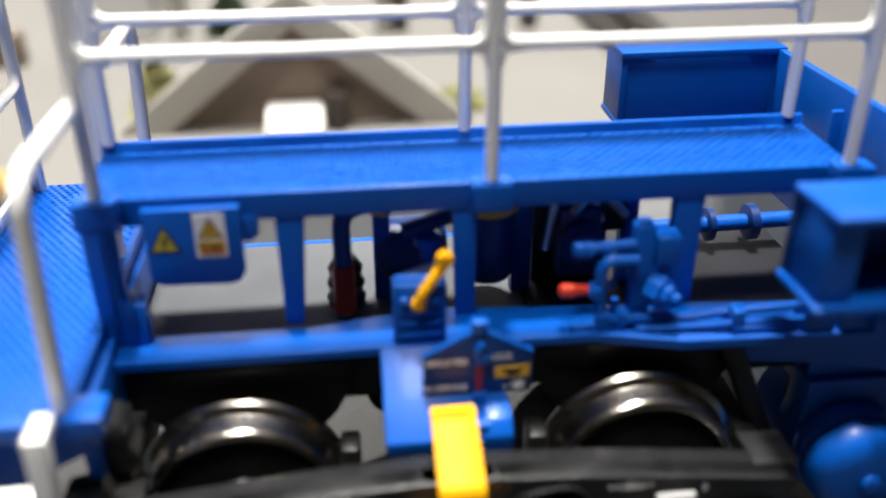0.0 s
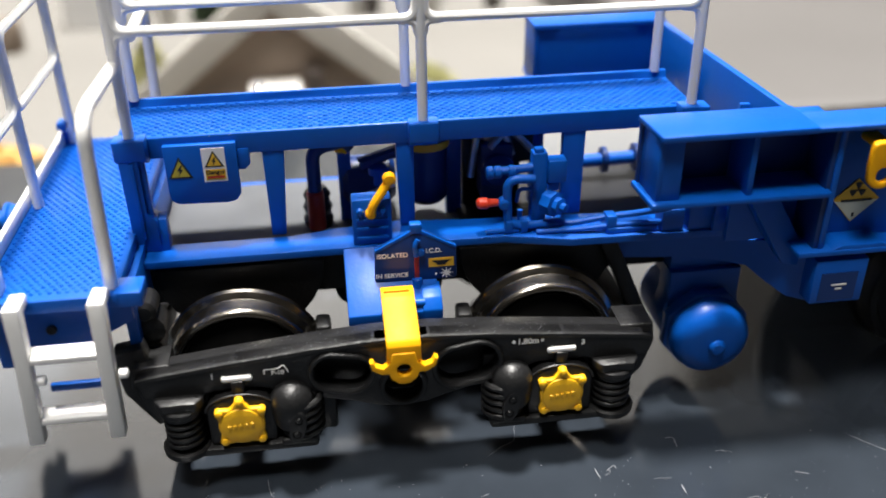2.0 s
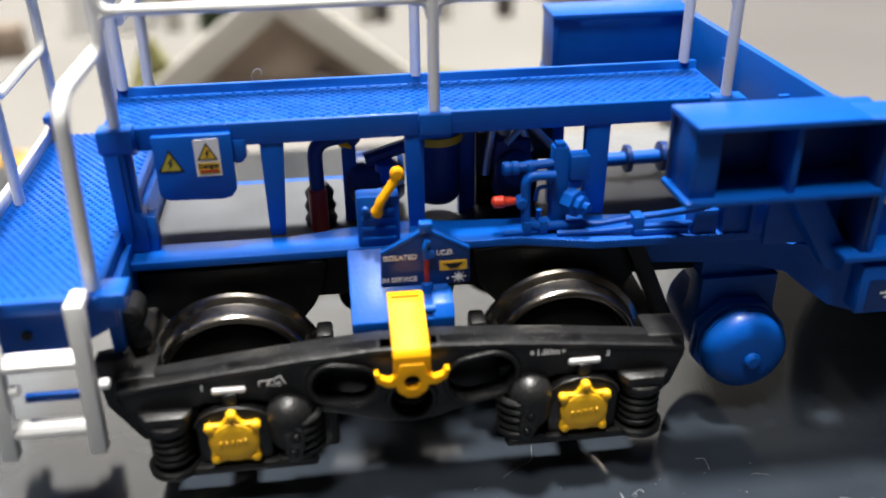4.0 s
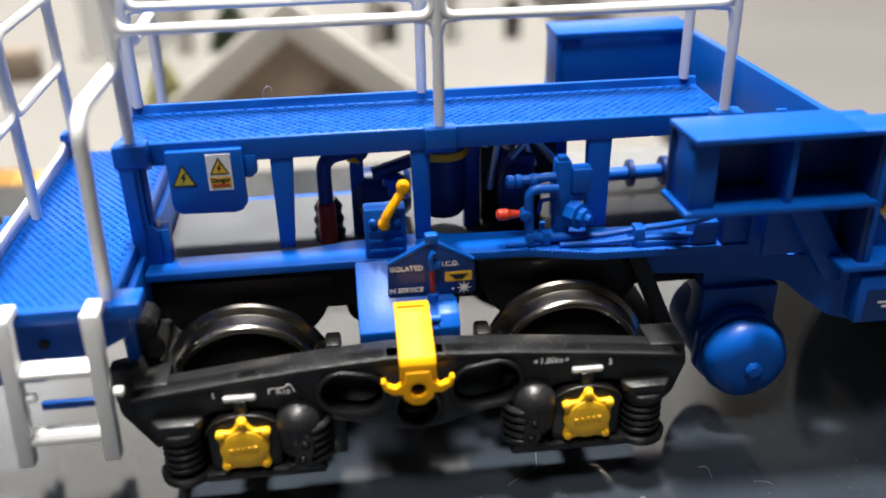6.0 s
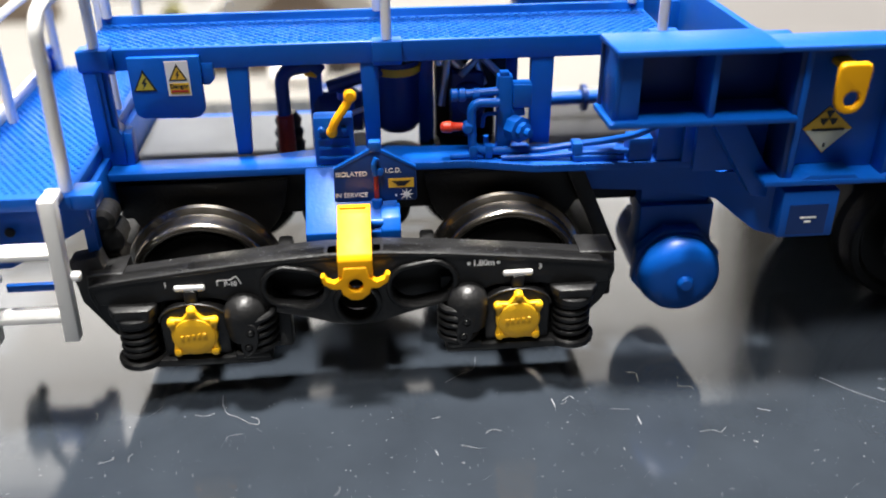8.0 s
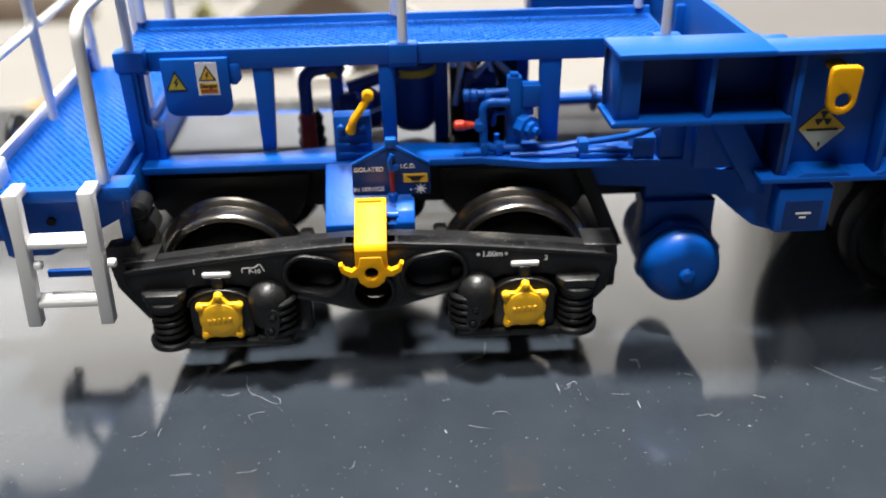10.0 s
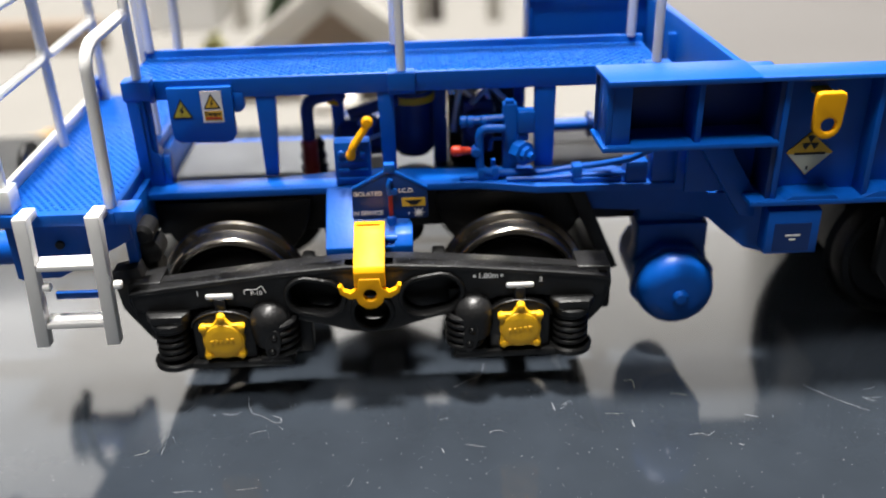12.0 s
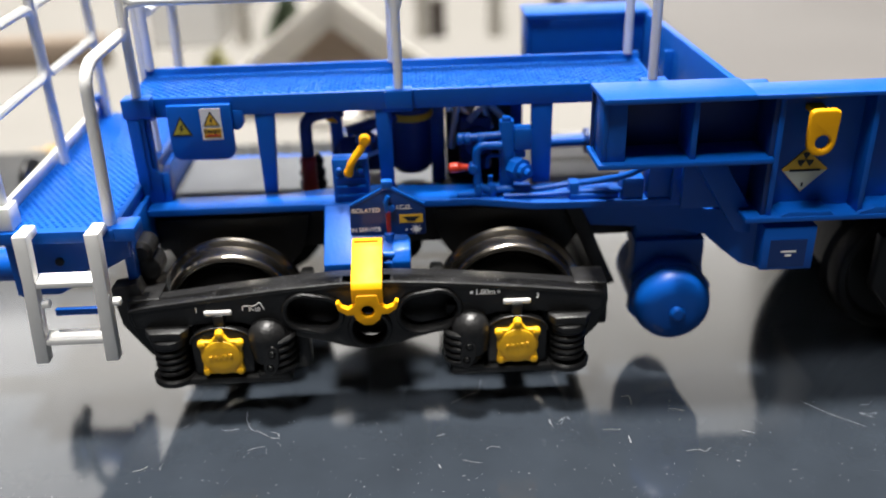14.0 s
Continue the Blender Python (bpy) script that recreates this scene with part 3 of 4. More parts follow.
part("pin_block", prism(B(), [(-9.9, 12.9), (-11.4, 12.4), (-12.0, 11.6), (-12.0, 10.5), (-9.9, 11.5)], "x", 2.0, 3.5, 0.12), BLUE, W)
part("pin", rod(B(), (1.2, -11.4, 12.0), (2.2, -11.4, 12.0), 0.35), BLUE, W)

# yellow tie-down bracket reaching from the chin over the bogie
br = part("tie_down", prism(B(), [(-11.5, 13.7), (-12.4, 13.85), (-12.75, 13.55), (-16.25, 12.1), (-16.5, 11.7), (-16.5, 10.4), (-16.0, 10.4), (-15.95, 11.5), (-12.5, 12.9), (-11.5, 13.0)], "x", -1.15, 1.3, 0.1), YELLOW, W, "bright yellow tie-down bracket")
arm = [(-0.75, 11.2), (-0.95, 10.35), (-1.45, 10.0), (-1.95, 10.2), (-2.15, 10.65), (-2.4, 10.55), (-2.25, 9.9), (-1.6, 9.45), (-1.05, 9.45), (-0.9, 9.0), (-0.35, 8.55), (0.05, 8.5)]
outline = arm + [(-p + 0.1, q) for p, q in arm[::-1]]
part("tie_down_hook", plate([outline, circle(0.05, 9.75, 0.52, n=20)], -16.6, -16.0, 0.08), YELLOW, br)
part("tie_down_lip", box(B(), -0.95, 0.95, -12.5, -12.25, 13.6, 13.95, 0.06), YELLOW, br)

# brake valve with its pipes
val = part("valve_plate", box(B(), 11.3, 12.45, -6.5, -5.4, 15.0, 21.3, 0.1), BLUE, W)
part("valve_cap", box(B(), 11.5, 12.2, -6.3, -5.6, 21.2, 21.6, 0.08), BLUE, val)
part("valve_body", box(B(), 12.45, 13.9, -6.9, -5.6, 18.9, 20.8, 0.15), BLUE, val)
part("valve_rib", box(B(), 12.45, 13.4, -6.7, -5.7, 18.2, 18.8, 0.1), BLUE, val)
part("valve_bonnet", lathe(B(), (12.5, -6.6, 17.3), (0.6, -0.8, 0), [(0, 1.05), (0.9, 1.05), (1.0, 0.7), (1.4, 0.7), (1.5, 0.35), (1.9, 0.35), (1.95, 0)], 8), BLUE, val)
part("valve_foot", box(B(), 10.9, 13.9, -6.7, -5.3, 15.0, 15.5, 0.1), BLUE, val)
part("upper_pipe", tube(B(), [(8.0, -6.2, 19.9), (11.4, -6.2, 20.1)], 0.34, 10), BLUE, val)
for x in (7.7, 8.3, 9.4):
    part("pipe_union", lathe(B(), (x, -6.2, 19.88), (1, 0, 0), [(0, 0.35), (0.1, 0.5), (0.5, 0.5), (0.6, 0.35)], 12), BLUE, val)
part("loop_pipe", tube(B(), rounded([(11.4, -6.8, 19.4), (9.25, -6.8, 19.5), (9.35, -6.9, 15.9), (10.2, -7.0, 15.55), (13.6, -7.0, 15.5)], 0.9, 6), 0.36, 12), BLUE, val)
part("thin_pipe", tube(B(), rounded([(11.3, -6.2, 18.3), (10.3, -6.2, 18.3), (10.2, -6.1, 17.2)], 0.4), 0.16, 8), BLUE, val)
part("stub_pipe", tube(B(), [(10.5, -6.0, 15.0), (10.5, -6.0, 16.4)], 0.22, 8), BLUE, val)
part("red_handle", lathe(B(), (6.9, -6.6, 17.5), (1, 0, 0), [(0, 0.2), (0.15, 0.42), (0.8, 0.45), (1.0, 0.33), (1.2, 0.33), (1.9, 0.26), (2.2, 0.26)], 14), RED, val, "red handle")
part("handle_boss", lathe(B(), (9.0, -6.8, 17.5), (0, -1, 0), [(-0.4, 0.45), (0.4, 0.45), (0.5, 0.3)], 12), BLUE, val)
for x in (10.6, 9.4):
    part("pipe_clip", box(B(), x - 0.3, x + 0.3, -7.4, -6.6, 15.0, 16.1, 0.1), BLUE, val)
part("ground_pipe", tube(B(), [(7.6, -7.1, 15.2), (10.2, -7.1, 15.2)], 0.2, 8), BLUE, W)
part("long_pipe", tube(B(), rounded([(13.6, -7.0, 15.5), (14.6, -7.3, 15.6), (17.3, -7.6, 16.1), (19.2, -8.2, 16.5), (21.5, -9.4, 17.4), (22.8, -10.4, 18.6)], 0.8), 0.27, 10), BLUE, W)
part("long_pipe", tube(B(), rounded([(11.5, -7.6, 15.2), (14.6, -7.9, 15.3), (17.3, -8.2, 15.6), (20.5, -8.4, 15.8), (22.5, -8.6, 15.7)], 0.8), 0.22, 10), BLUE, W)
part("pipe_clip", box(B(), 16.9, 17.7, -8.5, -7.3, 15.0, 16.5, 0.12), BLUE, W)

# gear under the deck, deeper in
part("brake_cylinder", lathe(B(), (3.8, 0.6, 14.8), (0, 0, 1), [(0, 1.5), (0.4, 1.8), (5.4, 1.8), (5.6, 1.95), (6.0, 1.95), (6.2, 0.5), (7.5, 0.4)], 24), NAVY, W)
part("cylinder_band", lathe(B(), (3.8, 0.6, 19.75), (0, 0, 1), [(0, 1.98), (0.05, 2.02), (0.6, 2.02), (0.65, 1.98)], 24), GOLD, W, "ochre band")
part("yellow_valve", box(B(), 2.2, 6.2, 0.0, 1.4, 21.2, 21.8, 0.15), GOLD, W)
part("damper_boot", lathe(B(), (-5.4, 0.9, 12.8), (0, 0, 1), [(0, 1.1), (0.7, 1.3), (1.2, 1.05), (1.8, 1.25), (2.3, 1.0), (2.9, 1.15), (3.6, 0.7)], 18), BLACK, W)
part("red_sleeve", lathe(B(), (-5.5, -0.7, 13.3), (0, 0, 1), [(0, 0.62), (0.1, 0.72), (3.3, 0.72), (3.45, 0.6)], 16), DARKRED, W, "red sleeve round the hose")
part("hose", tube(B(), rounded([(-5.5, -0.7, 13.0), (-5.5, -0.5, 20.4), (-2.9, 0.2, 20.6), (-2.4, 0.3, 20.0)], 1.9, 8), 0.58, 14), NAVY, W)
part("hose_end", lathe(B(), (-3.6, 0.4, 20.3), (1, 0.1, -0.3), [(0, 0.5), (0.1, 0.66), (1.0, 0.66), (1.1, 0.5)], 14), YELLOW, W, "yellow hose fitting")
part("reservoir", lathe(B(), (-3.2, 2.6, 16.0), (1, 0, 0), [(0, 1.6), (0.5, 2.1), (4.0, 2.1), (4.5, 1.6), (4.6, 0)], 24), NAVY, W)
part("link_arm", tube(B(), [(-1.8, -1.0, 19.0), (2.6, -0.6, 20.2)], 0.55, 10), NAVY, W)
part("silver_link", tube(B(), [(-2.2, -1.6, 16.2), (1.0, -1.8, 17.4)], 0.22, 8), SILVER, W, "bare metal link")
part("blue_cock", lathe(B(), (-0.2, -1.2, 17.2), (0, 0, 1), [(0, 0.5), (0.9, 0.5), (1.0, 0.9), (1.6, 0.9), (1.8, 0.4)], 12), BLUE, W)
part("red_rod", tube(B(), [(-1.0, 0.2, 21.9), (2.0, 0.2, 21.9)], 0.35, 8), DARKRED, W)
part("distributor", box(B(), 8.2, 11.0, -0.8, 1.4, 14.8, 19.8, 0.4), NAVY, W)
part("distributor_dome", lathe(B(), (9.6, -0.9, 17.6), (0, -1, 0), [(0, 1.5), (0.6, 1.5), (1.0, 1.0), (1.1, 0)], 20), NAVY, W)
for x0, z0, x1, z1 in ((7.4, 17.0, 8.0, 20.8), (9.0, 19.5, 11.4, 22.0), (10.2, 21.6, 12.6, 19.0), (7.0, 21.2, 10.8, 21.8)):
    part("silver_pipe", tube(B(), [(x0, -0.6, z0), (x1, -0.3, z1)], 0.32, 8), SILVER, W, "bare metal pipe")
for x0, y0, z0, x1, y1, z1, r in ((7.2, 0.8, 21.6, 9.6, 0.4, 19.4, 0.45), (9.9, 0.2, 21.9, 11.0, -0.2, 18.6, 0.3), (8.0, 1.4, 20.4, 12.0, 1.0, 20.9, 0.5)):
    part("machined_rod", tube(B(), [(x0, y0, z0), (x1, y1, z1)], r, 10), SILVER, W, "bare metal rod")
part("rod_yoke", box(B(), 7.0, 9.0, 0.6, 1.6, 19.9, 20.9, 0.2), SILVER, W, "bare metal yoke")
part("equipment_block", box(B(), 7.0, 12.2, 1.7, 2.7, 12.9, 20.6, 0.4), BLACK, W)
part("hanging_box", box(B(), 10.6, 12.9, 0.2, 1.8, 17.6, 22.6, 0.2), BLACK, W)
part("cross_pipe", tube(B(), [(16.5, 5.2, 15.0), (28.0, 5.2, 15.2)], 0.6, 12), BLUE, W)
part("pipe_flange", lathe(B(), (20.4, 5.2, 15.05), (1, 0, 0), [(0, 0.9), (0.1, 1.2), (0.5, 1.2), (0.6, 0.9)], 16), NAVY, W)
part("pipe_flange", lathe(B(), (23.4, 5.2, 15.1), (1, 0, 0), [(0, 0.9), (0.1, 1.3), (0.7, 1.3), (0.8, 0.9)], 16), NAVY, W)
part("cross_stretcher", box(B(), 19.0, 25.5, 4.5, 9.0, 10.4, 12.4, 0.2), BLUE, W)

# air tank with its saddle
tank = part("air_tank", lathe(B(), (25.9, -1.5, 5.55), (0, -1, 0), [(0, 2.4), (0.6, 3.2), (8.6, 3.3), (9.3, 3.12), (9.8, 2.6), (10.08, 1.7), (10.15, 0)], 48), BLUE, W)
part("tank_boss", lathe(B(), (26.0, -11.55, 5.4), (0, -1, 0), [(0, 0.72), (0.3, 0.68), (0.5, 0.45), (0.55, 0)], 20), BLUE, tank)
part("tank_seam", lathe(B(), (25.9, -9.75, 5.55), (0, -1, 0), [(0, 3.2), (0.05, 3.37), (0.25, 3.37), (0.3, 3.2)], 48), BLUE, tank)
part("tank_collar", prism(B(), [(25.9 + 3.72 * math.cos(a), 5.55 + 3.72 * math.sin(a)) for a in (math.pi * (k + 0.42) / 4 for k in range(8))], "y", -9.3, -8.2, 0.12), BLUE, tank)
part("tank_saddle", plate([[(22.9, 10.6), (28.9, 10.6), (28.9, 8.0), (29.2, 6.6), (28.4, 5.2), (23.6, 5.2), (22.6, 6.8), (22.9, 8.0)]], -8.0, -5.6, 0.12), BLUE, tank)
part("tank_hanger", box(B(), 23.0, 28.5, -7.4, -4.2, 9.2, 14.4, 0.12), BLUE, tank)
part("brake_lever_black", prism(B(), [(16.6, 14.2), (18.0, 14.2), (21.4, 6.4), (20.2, 6.0)], "y", -7.6, -6.4, 0.1), BLACK, W)


# ---- bogies ----
def coil(parent, x, y, r, z0, z1, turns):
    pts = []
    for k in range(turns * 14 + 1):
        a = 2 * math.pi * k / 14
        pts.append((x + r * math.cos(a), y + r * math.sin(a), z0 + (z1 - z0) * k / (turns * 14)))
    part("spring", tube(B(), pts, 0.27, 8), BLACK, parent)
    part("spring_core", rod(B(), (x, y, z0 - 0.2), (x, y, z1 + 0.3), r * 0.75, 14), BLACK, parent)


def stadium(x, z, half, r, lift=0.0):
    pts = []
    for k in range(9):
        a = -math.pi / 2 + math.pi * k / 8
        pts.append((x + half + r * math.cos(a), z + lift + r * math.sin(a)))
    for k in range(9):
        a = math.pi / 2 + math.pi * k / 8
        pts.append((x - half + r * math.cos(a), z - lift + r * math.sin(a)))
    return pts


def ring_of(pts, k):
    """A closed line a little outside a closed outline, for the raised rim of an opening."""
    cx, cz = sum(p[0] for p in pts) / len(pts), sum(p[1] for p in pts) / len(pts)
    return [(cx + (x - cx) * k, cz + (z - cz) * k) for x, z in pts]


def bogie(cx, near):
    top = [(-18.9, 9.9), (-18.0, 10.15), (-12, 10.85), (-6.5, 11.4), (-2, 11.7), (2, 11.7), (6.5, 11.4), (12, 10.85), (18.0, 10.15), (18.9, 9.9)]
    low = [(18.6, 8.3), (15.6, 7.9), (13.6, 8.4), (10.2, 8.4), (7.6, 7.4), (3.2, 6.2), (1.8, 5.7), (0, 5.5), (-1.8, 5.7), (-3.2, 6.2), (-7.6, 7.4), (-10.2, 8.4), (-13.6, 8.4), (-15.6, 7.9), (-18.6, 8.3)]
    oval_l, oval_r = stadium(-4.38, 9.06, 0.64, 1.46, -0.12), stadium(4.85, 8.85, 0.64, 1.64, 0.12)
    sh = lambda pts: [(cx + x, z) for x, z in pts]
    side = part("bogie_frame", plate([sh(top + low), sh(circle(0.05, 7.5, 1.45, n=28)), sh(oval_l), sh(oval_r)], -15.3, -14.0, 0.14), BLACK, W, "black plastic bogie side frame")
    part("top_flange", prism(B(), sh(top + [(x, z - 0.36) for x, z in top[::-1]]), "y", -15.42, -13.1, 0.09), BLACK, side)
    for pts in (oval_l, oval_r, circle(0.05, 7.5, 1.45, n=28)):
        part("opening_rim", tube(B(), [(cx + x, -15.38, z) for x, z in ring_of(pts, 1.1)], 0.22, 8, True), BLACK, side)
    # added bar that blocks the view through the openings, so they look dark
    part("opening_backing", box(B(), cx - 8.5, cx + 9.0, -13.3, -12.8, 6.3, 10.3, 0.1), BLACK, side)
    part("far_frame", plate([[(x, z - 1.0) for x, z in sh(top + low)]], 11.4, 12.6, 0.1), BLACK, side)
    for s in (-1, 1):
        x = cx + s * 11.84
        # frame end: a bent plate below each end
        part("frame_horn", plate([[(cx + s * 16.6, 10.4), (cx + s * 19.2, 10.3), (cx + s * 19.4, 8.6), (cx + s * 18.6, 6.2), (cx + s * 17.2, 4.6), (cx + s * 16.4, 5.0)][:: s]], -14.4, -11.6, 0.2), BLACK, side)
        arch = [(x - 2.45, 3.9), (x - 2.45, 7.0)] + [(x - 2.45 * math.cos(a), 7.0 + 1.35 * math.sin(a)) for a in (math.pi * k / 12 for k in range(1, 12))] + [(x + 2.45, 7.0), (x + 2.45, 3.9)]
        part("axle_box", prism(B(), arch, "y", -15.9, -14.2, 0.3), BLACK, side)
        part("bogie_end_bar", box(B(), min(cx + s * 18.5, cx + s * 20.0), max(cx + s * 18.5, cx + s * 20.0), -11.6, 11.0, 4.6, 7.4, 0.3), BLACK, side)
        part("axle_box_rim", tube(B(), [(px, -15.85, pz) for px, pz in arch[1:-1]], 0.09, 8), BLACK, side)
        part("horn_plate", box(B(), x - 5.6, x + 5.6, -14.1, -13.5, 3.9, 8.6, 0.15), BLACK, side)
        part("box_yoke", box(B(), x - 0.45, x + 0.45, -15.75, -15.0, 8.0, 9.4, 0.12), BLACK, side)
        part("spring_tray", box(B(), x - 5.4, x + 5.4, -16.3, -13.4, 3.2, 3.9, 0.3), BLACK, side)
        outer, inner = x + s * 4.2, x - s * 4.0
        coil(side, outer, -15.1, 1.2, 4.0, 7.0, 5)
        part("spring_cap", lathe(B(), (outer, -15.1, 7.0), (0, 0, 1), [(0, 1.5), (0.1, 1.6), (0.5, 1.6), (0.6, 1.5)], 20), BLACK, side)
        part("spring_seat", prism(B(), [(outer - 1.75, -13.6), (outer - 1.75, -15.6), (outer - 1.2, -16.4), (outer + 1.2, -16.4), (outer + 1.75, -15.6), (outer + 1.75, -13.6)], "z", 7.55, 8.35, 0.15), BLACK, side)
        part("spring_cup", lathe(B(), (outer, -15.1, 3.3), (0, 0, 1), [(0, 1.5), (0.15, 1.75), (0.6, 1.8), (0.75, 1.65), (0.6, 1.3)], 22), BLACK, side)
        coil(side, inner - s * 0.35, -15.2, 1.38, 4.1, 7.3, 5)
        part("damper_dome", lathe(B(), (inner + s * 0.3, -15.3, 5.4), (0.0, -0.12, 1), [(0, 1.45), (1.2, 1.6), (2.4, 1.5), (3.0, 1.15), (3.35, 0.6), (3.45, 0)], 22), BLACK, side)
        # chain link with two rivets in front of the damper
        part("damper_link", plate([[(px, pz) for px, pz in circle(inner, 5.75, 0.62, 1.4, 24, -0.18)], circle(inner + 0.12, 6.4, 0.3, n=14), circle(inner - 0.12, 5.15, 0.3, n=14)], -17.05, -16.6, 0.08), BLACK, side)
        for bx, bz in ((inner + 0.12, 6.4), (inner - 0.12, 5.15)):
            part("link_bolt", lathe(B(), (bx, -16.5, bz), (0, -1, 0), [(0, 0.28), (0.5, 0.27), (0.62, 0.18), (0.66, 0)], 12), BLACK, side)
        part("damper_foot", box(B(), inner - 1.3, inner + 1.3, -16.5, -14.0, 3.7, 4.3, 0.25), BLACK, side)
        # lobed cover
        pts = []
        lobes = [(90, 2.05, 0.36), (38, 1.92, 0.33), (142, 1.92, 0.33), (226, 1.92, 0.35), (314, 1.92, 0.35)]
        for k in range(96):
            a = 360 * k / 96
            r = 1.66
            for la, lr, w in lobes:
                d = radians((a - la + 180) % 360 - 180)
                off = lr * math.sin(d)
                if math.cos(d) > 0 and abs(off) < w:
                    r = max(r, lr * math.cos(d) + math.sqrt(w * w - off * off))
                elif math.cos(d) > 0 and abs(off) < 2.2 * w:
                    r = max(r, 1.66 + 0.30 * (2.2 * w - abs(off)) / (1.2 * w))
            pts.append((x + r * math.cos(radians(a)), 5.95 + r * math.sin(radians(a))))
        cover = part("axle_cover", plate([pts], -16.35, -15.85, 0.12), GOLD, side, "ochre-yellow lobed axle-box cover")
        for la, lr, w in lobes:
            part("cover_bolt", lathe(B(), (x + lr * math.cos(radians(la)), -16.3, 5.95 + lr * math.sin(radians(la))), (0, -1, 0), [(0, 0.3), (0.18, 0.27), (0.25, 0.12), (0.26, 0)], 10), GOLD, cover)
        part("cover_disc", lathe(B(), (x, -16.3, 5.95), (0, -1, 0), [(0, 1.55), (0.12, 1.48), (0.2, 1.2), (0.24, 0.8), (0.25, 0)], 36), GOLD, cover)
        for k in range(5):
            part("raised_bar", box(B(), x - 0.98 + k * 0.4, x - 0.72 + k * 0.4, -16.62, -16.45, 5.82 + 0.03 * k, 6.16 + 0.04 * k, 0.04), GOLD, cover)
        part("white_label", box(B(), x - 1.12, x + 1.12, -15.65, -15.28, 9.27, 9.8, 0.2, 3), LETTER, side, "white painted lug")
        for q in (-1, 1):
            prof = [(8.0, 1.0), (8.0, 5.85), (8.2, 6.24), (8.5, 6.36), (8.8, 6.26), (9.0, 6.0), (9.1, 5.84), (9.3, 5.78), (10.2, 5.72), (10.45, 5.66), (10.62, 5.52), (10.7, 5.38)]
            wheel = part("wheel", lathe(B(), (x, 0, 6.36), (0, q, 0), prof + [(10.72, 5.26), (10.66, 5.16), (10.4, 5.0), (10.1, 4.8), (10.1, 4.4), (10.2, 2.0), (10.7, 1.8), (10.8, 1.0)], 96), STEEL, side, "dark polished metal wheel")
            part("wheel_disc", lathe(B(), (x, 0, 6.36), (0, q, 0), [(10.2, 4.7), (10.25, 4.65), (10.22, 2.1), (10.9, 1.7), (10.95, 0)], 40), DARKSTEEL, wheel)
        part("axle", rod(B(), (x, -14.0, 6.36), (x, 11.0, 6.36), 1.0, 20), DARKSTEEL, side)
    part("bogie_bolster", box(B(), cx - 1.9, cx + 1.9, -13.8, 10.7, 5.8, 8.6, 0.4), BLACK, side)
    part("brake_block", box(B(), cx + 5.0, cx + 6.2, -9.4, -7.4, 4.2, 9.2, 0.3), BLACK, side)
    part("brake_block", box(B(), cx - 6.2, cx - 5.0, -9.4, -7.4, 4.2, 9.2, 0.3), BLACK, side)
    part("brake_shoe_hanger", box(B(), cx - 6.4, cx - 5.0, -14.6, -13.2, 3.4, 6.8, 0.25), BLACK, side)
    if near:
        bm = B()
        rnd = random.Random(21)
        for _ in range(420):
            x = rnd.uniform(-17.5, 17.5)
            z = 11.7 - 0.0056 * x * x
            r = rnd.choice((0.012, 0.016, 0.02, 0.03))
            bmesh.ops.create_icosphere(bm, subdivisions=1, radius=r, matrix=Matrix.Translation((cx + x, rnd.uniform(-15.3, -13.2), z)))
        part("frame_dust", bm, DUST, side, "pale dust specks", "stuff")
        for x in (8.35, 10.5):
            part("print_dot", prism(B(), circle(cx + x - 0.1, 10.38, 0.14, n=10), "y", -15.34, -15.29), LETTER, side)
        text("frame_word", "1.80m", 0.66, (cx + 9.32, -15.32, 10.38), LETTER, side, depth=0.02, bold=0.025)
        text("frame_word", "3", 0.62, (cx + 13.5, -15.32, 9.86), LETTER, side, depth=0.02, bold=0.015)
        text("frame_word", "1", 0.62, (cx - 13.55, -15.32, 9.75), LETTER, side, depth=0.02, bold=0.015)
        part("print_line", tube(B(), rounded([(cx - 9.9, -15.31, 9.55), (cx - 9.9, -15.31, 9.95), (cx - 8.9, -15.31, 9.95), (cx - 8.5, -15.31, 10.3), (cx - 8.2, -15.31, 9.6)], 0.2), 0.05, 6), LETTER, side)
        text("frame_word", "P-10", 0.5, (cx - 8.95, -15.32, 9.62), LETTER, side, depth=0.02, bold=0.015)
    return side


bogie(0.0, True)
# the other bogie under the well, its metal wheels coloured black for the deep shadow
part("inner_bogie_frame", plate([[(43.0, 11.4), (74, 11.4), (74, 3.0), (45.5, 3.0), (43.0, 6.5)]], -10.6, -9.4, 0.4), BLACK, W)
for x in (47.0, 68.5):
    for q in (-1, 1):
        part("inner_wheel", lathe(B(), (x, 1.6, 6.42), (0, q, 0), [(6.9, 1.0), (6.9, 5.9), (7.35, 6.42), (7.9, 5.98), (9.5, 5.83), (9.7, 5.72), (9.7, 5.1), (9.2, 4.7), (9.2, 1.0)], 48), BLACK, W)
    part("inner_axle", rod(B(), (x, -8.2, 6.42), (x, 11.4, 6.42), 1.0, 20), DARKSTEEL, W)
part("inner_bogie_bolster", box(B(), 42.5, 74, -4.4, 12, 4.0, 13.8, 0.5), BLACK, W)

# end gear between platform and bogie
for z, r in ((13.2, 0.9), (11.6, 1.3), (9.8, 1.0)):
    part("end_gear", lathe(B(), (-18.2, -9.5, z), (0, -1, 0), [(0, r), (2.0, r), (2.3, r * 0.6)], 14), BLACK, W)
part("life_guard", prism(B(), [(-20.6, 11.0), (-18.4, 11.4), (-16.8, 5.2), (-18.2, 4.4), (-20.2, 7.6)], "y", -13.6, -11.8, 0.2), BLACK, W)

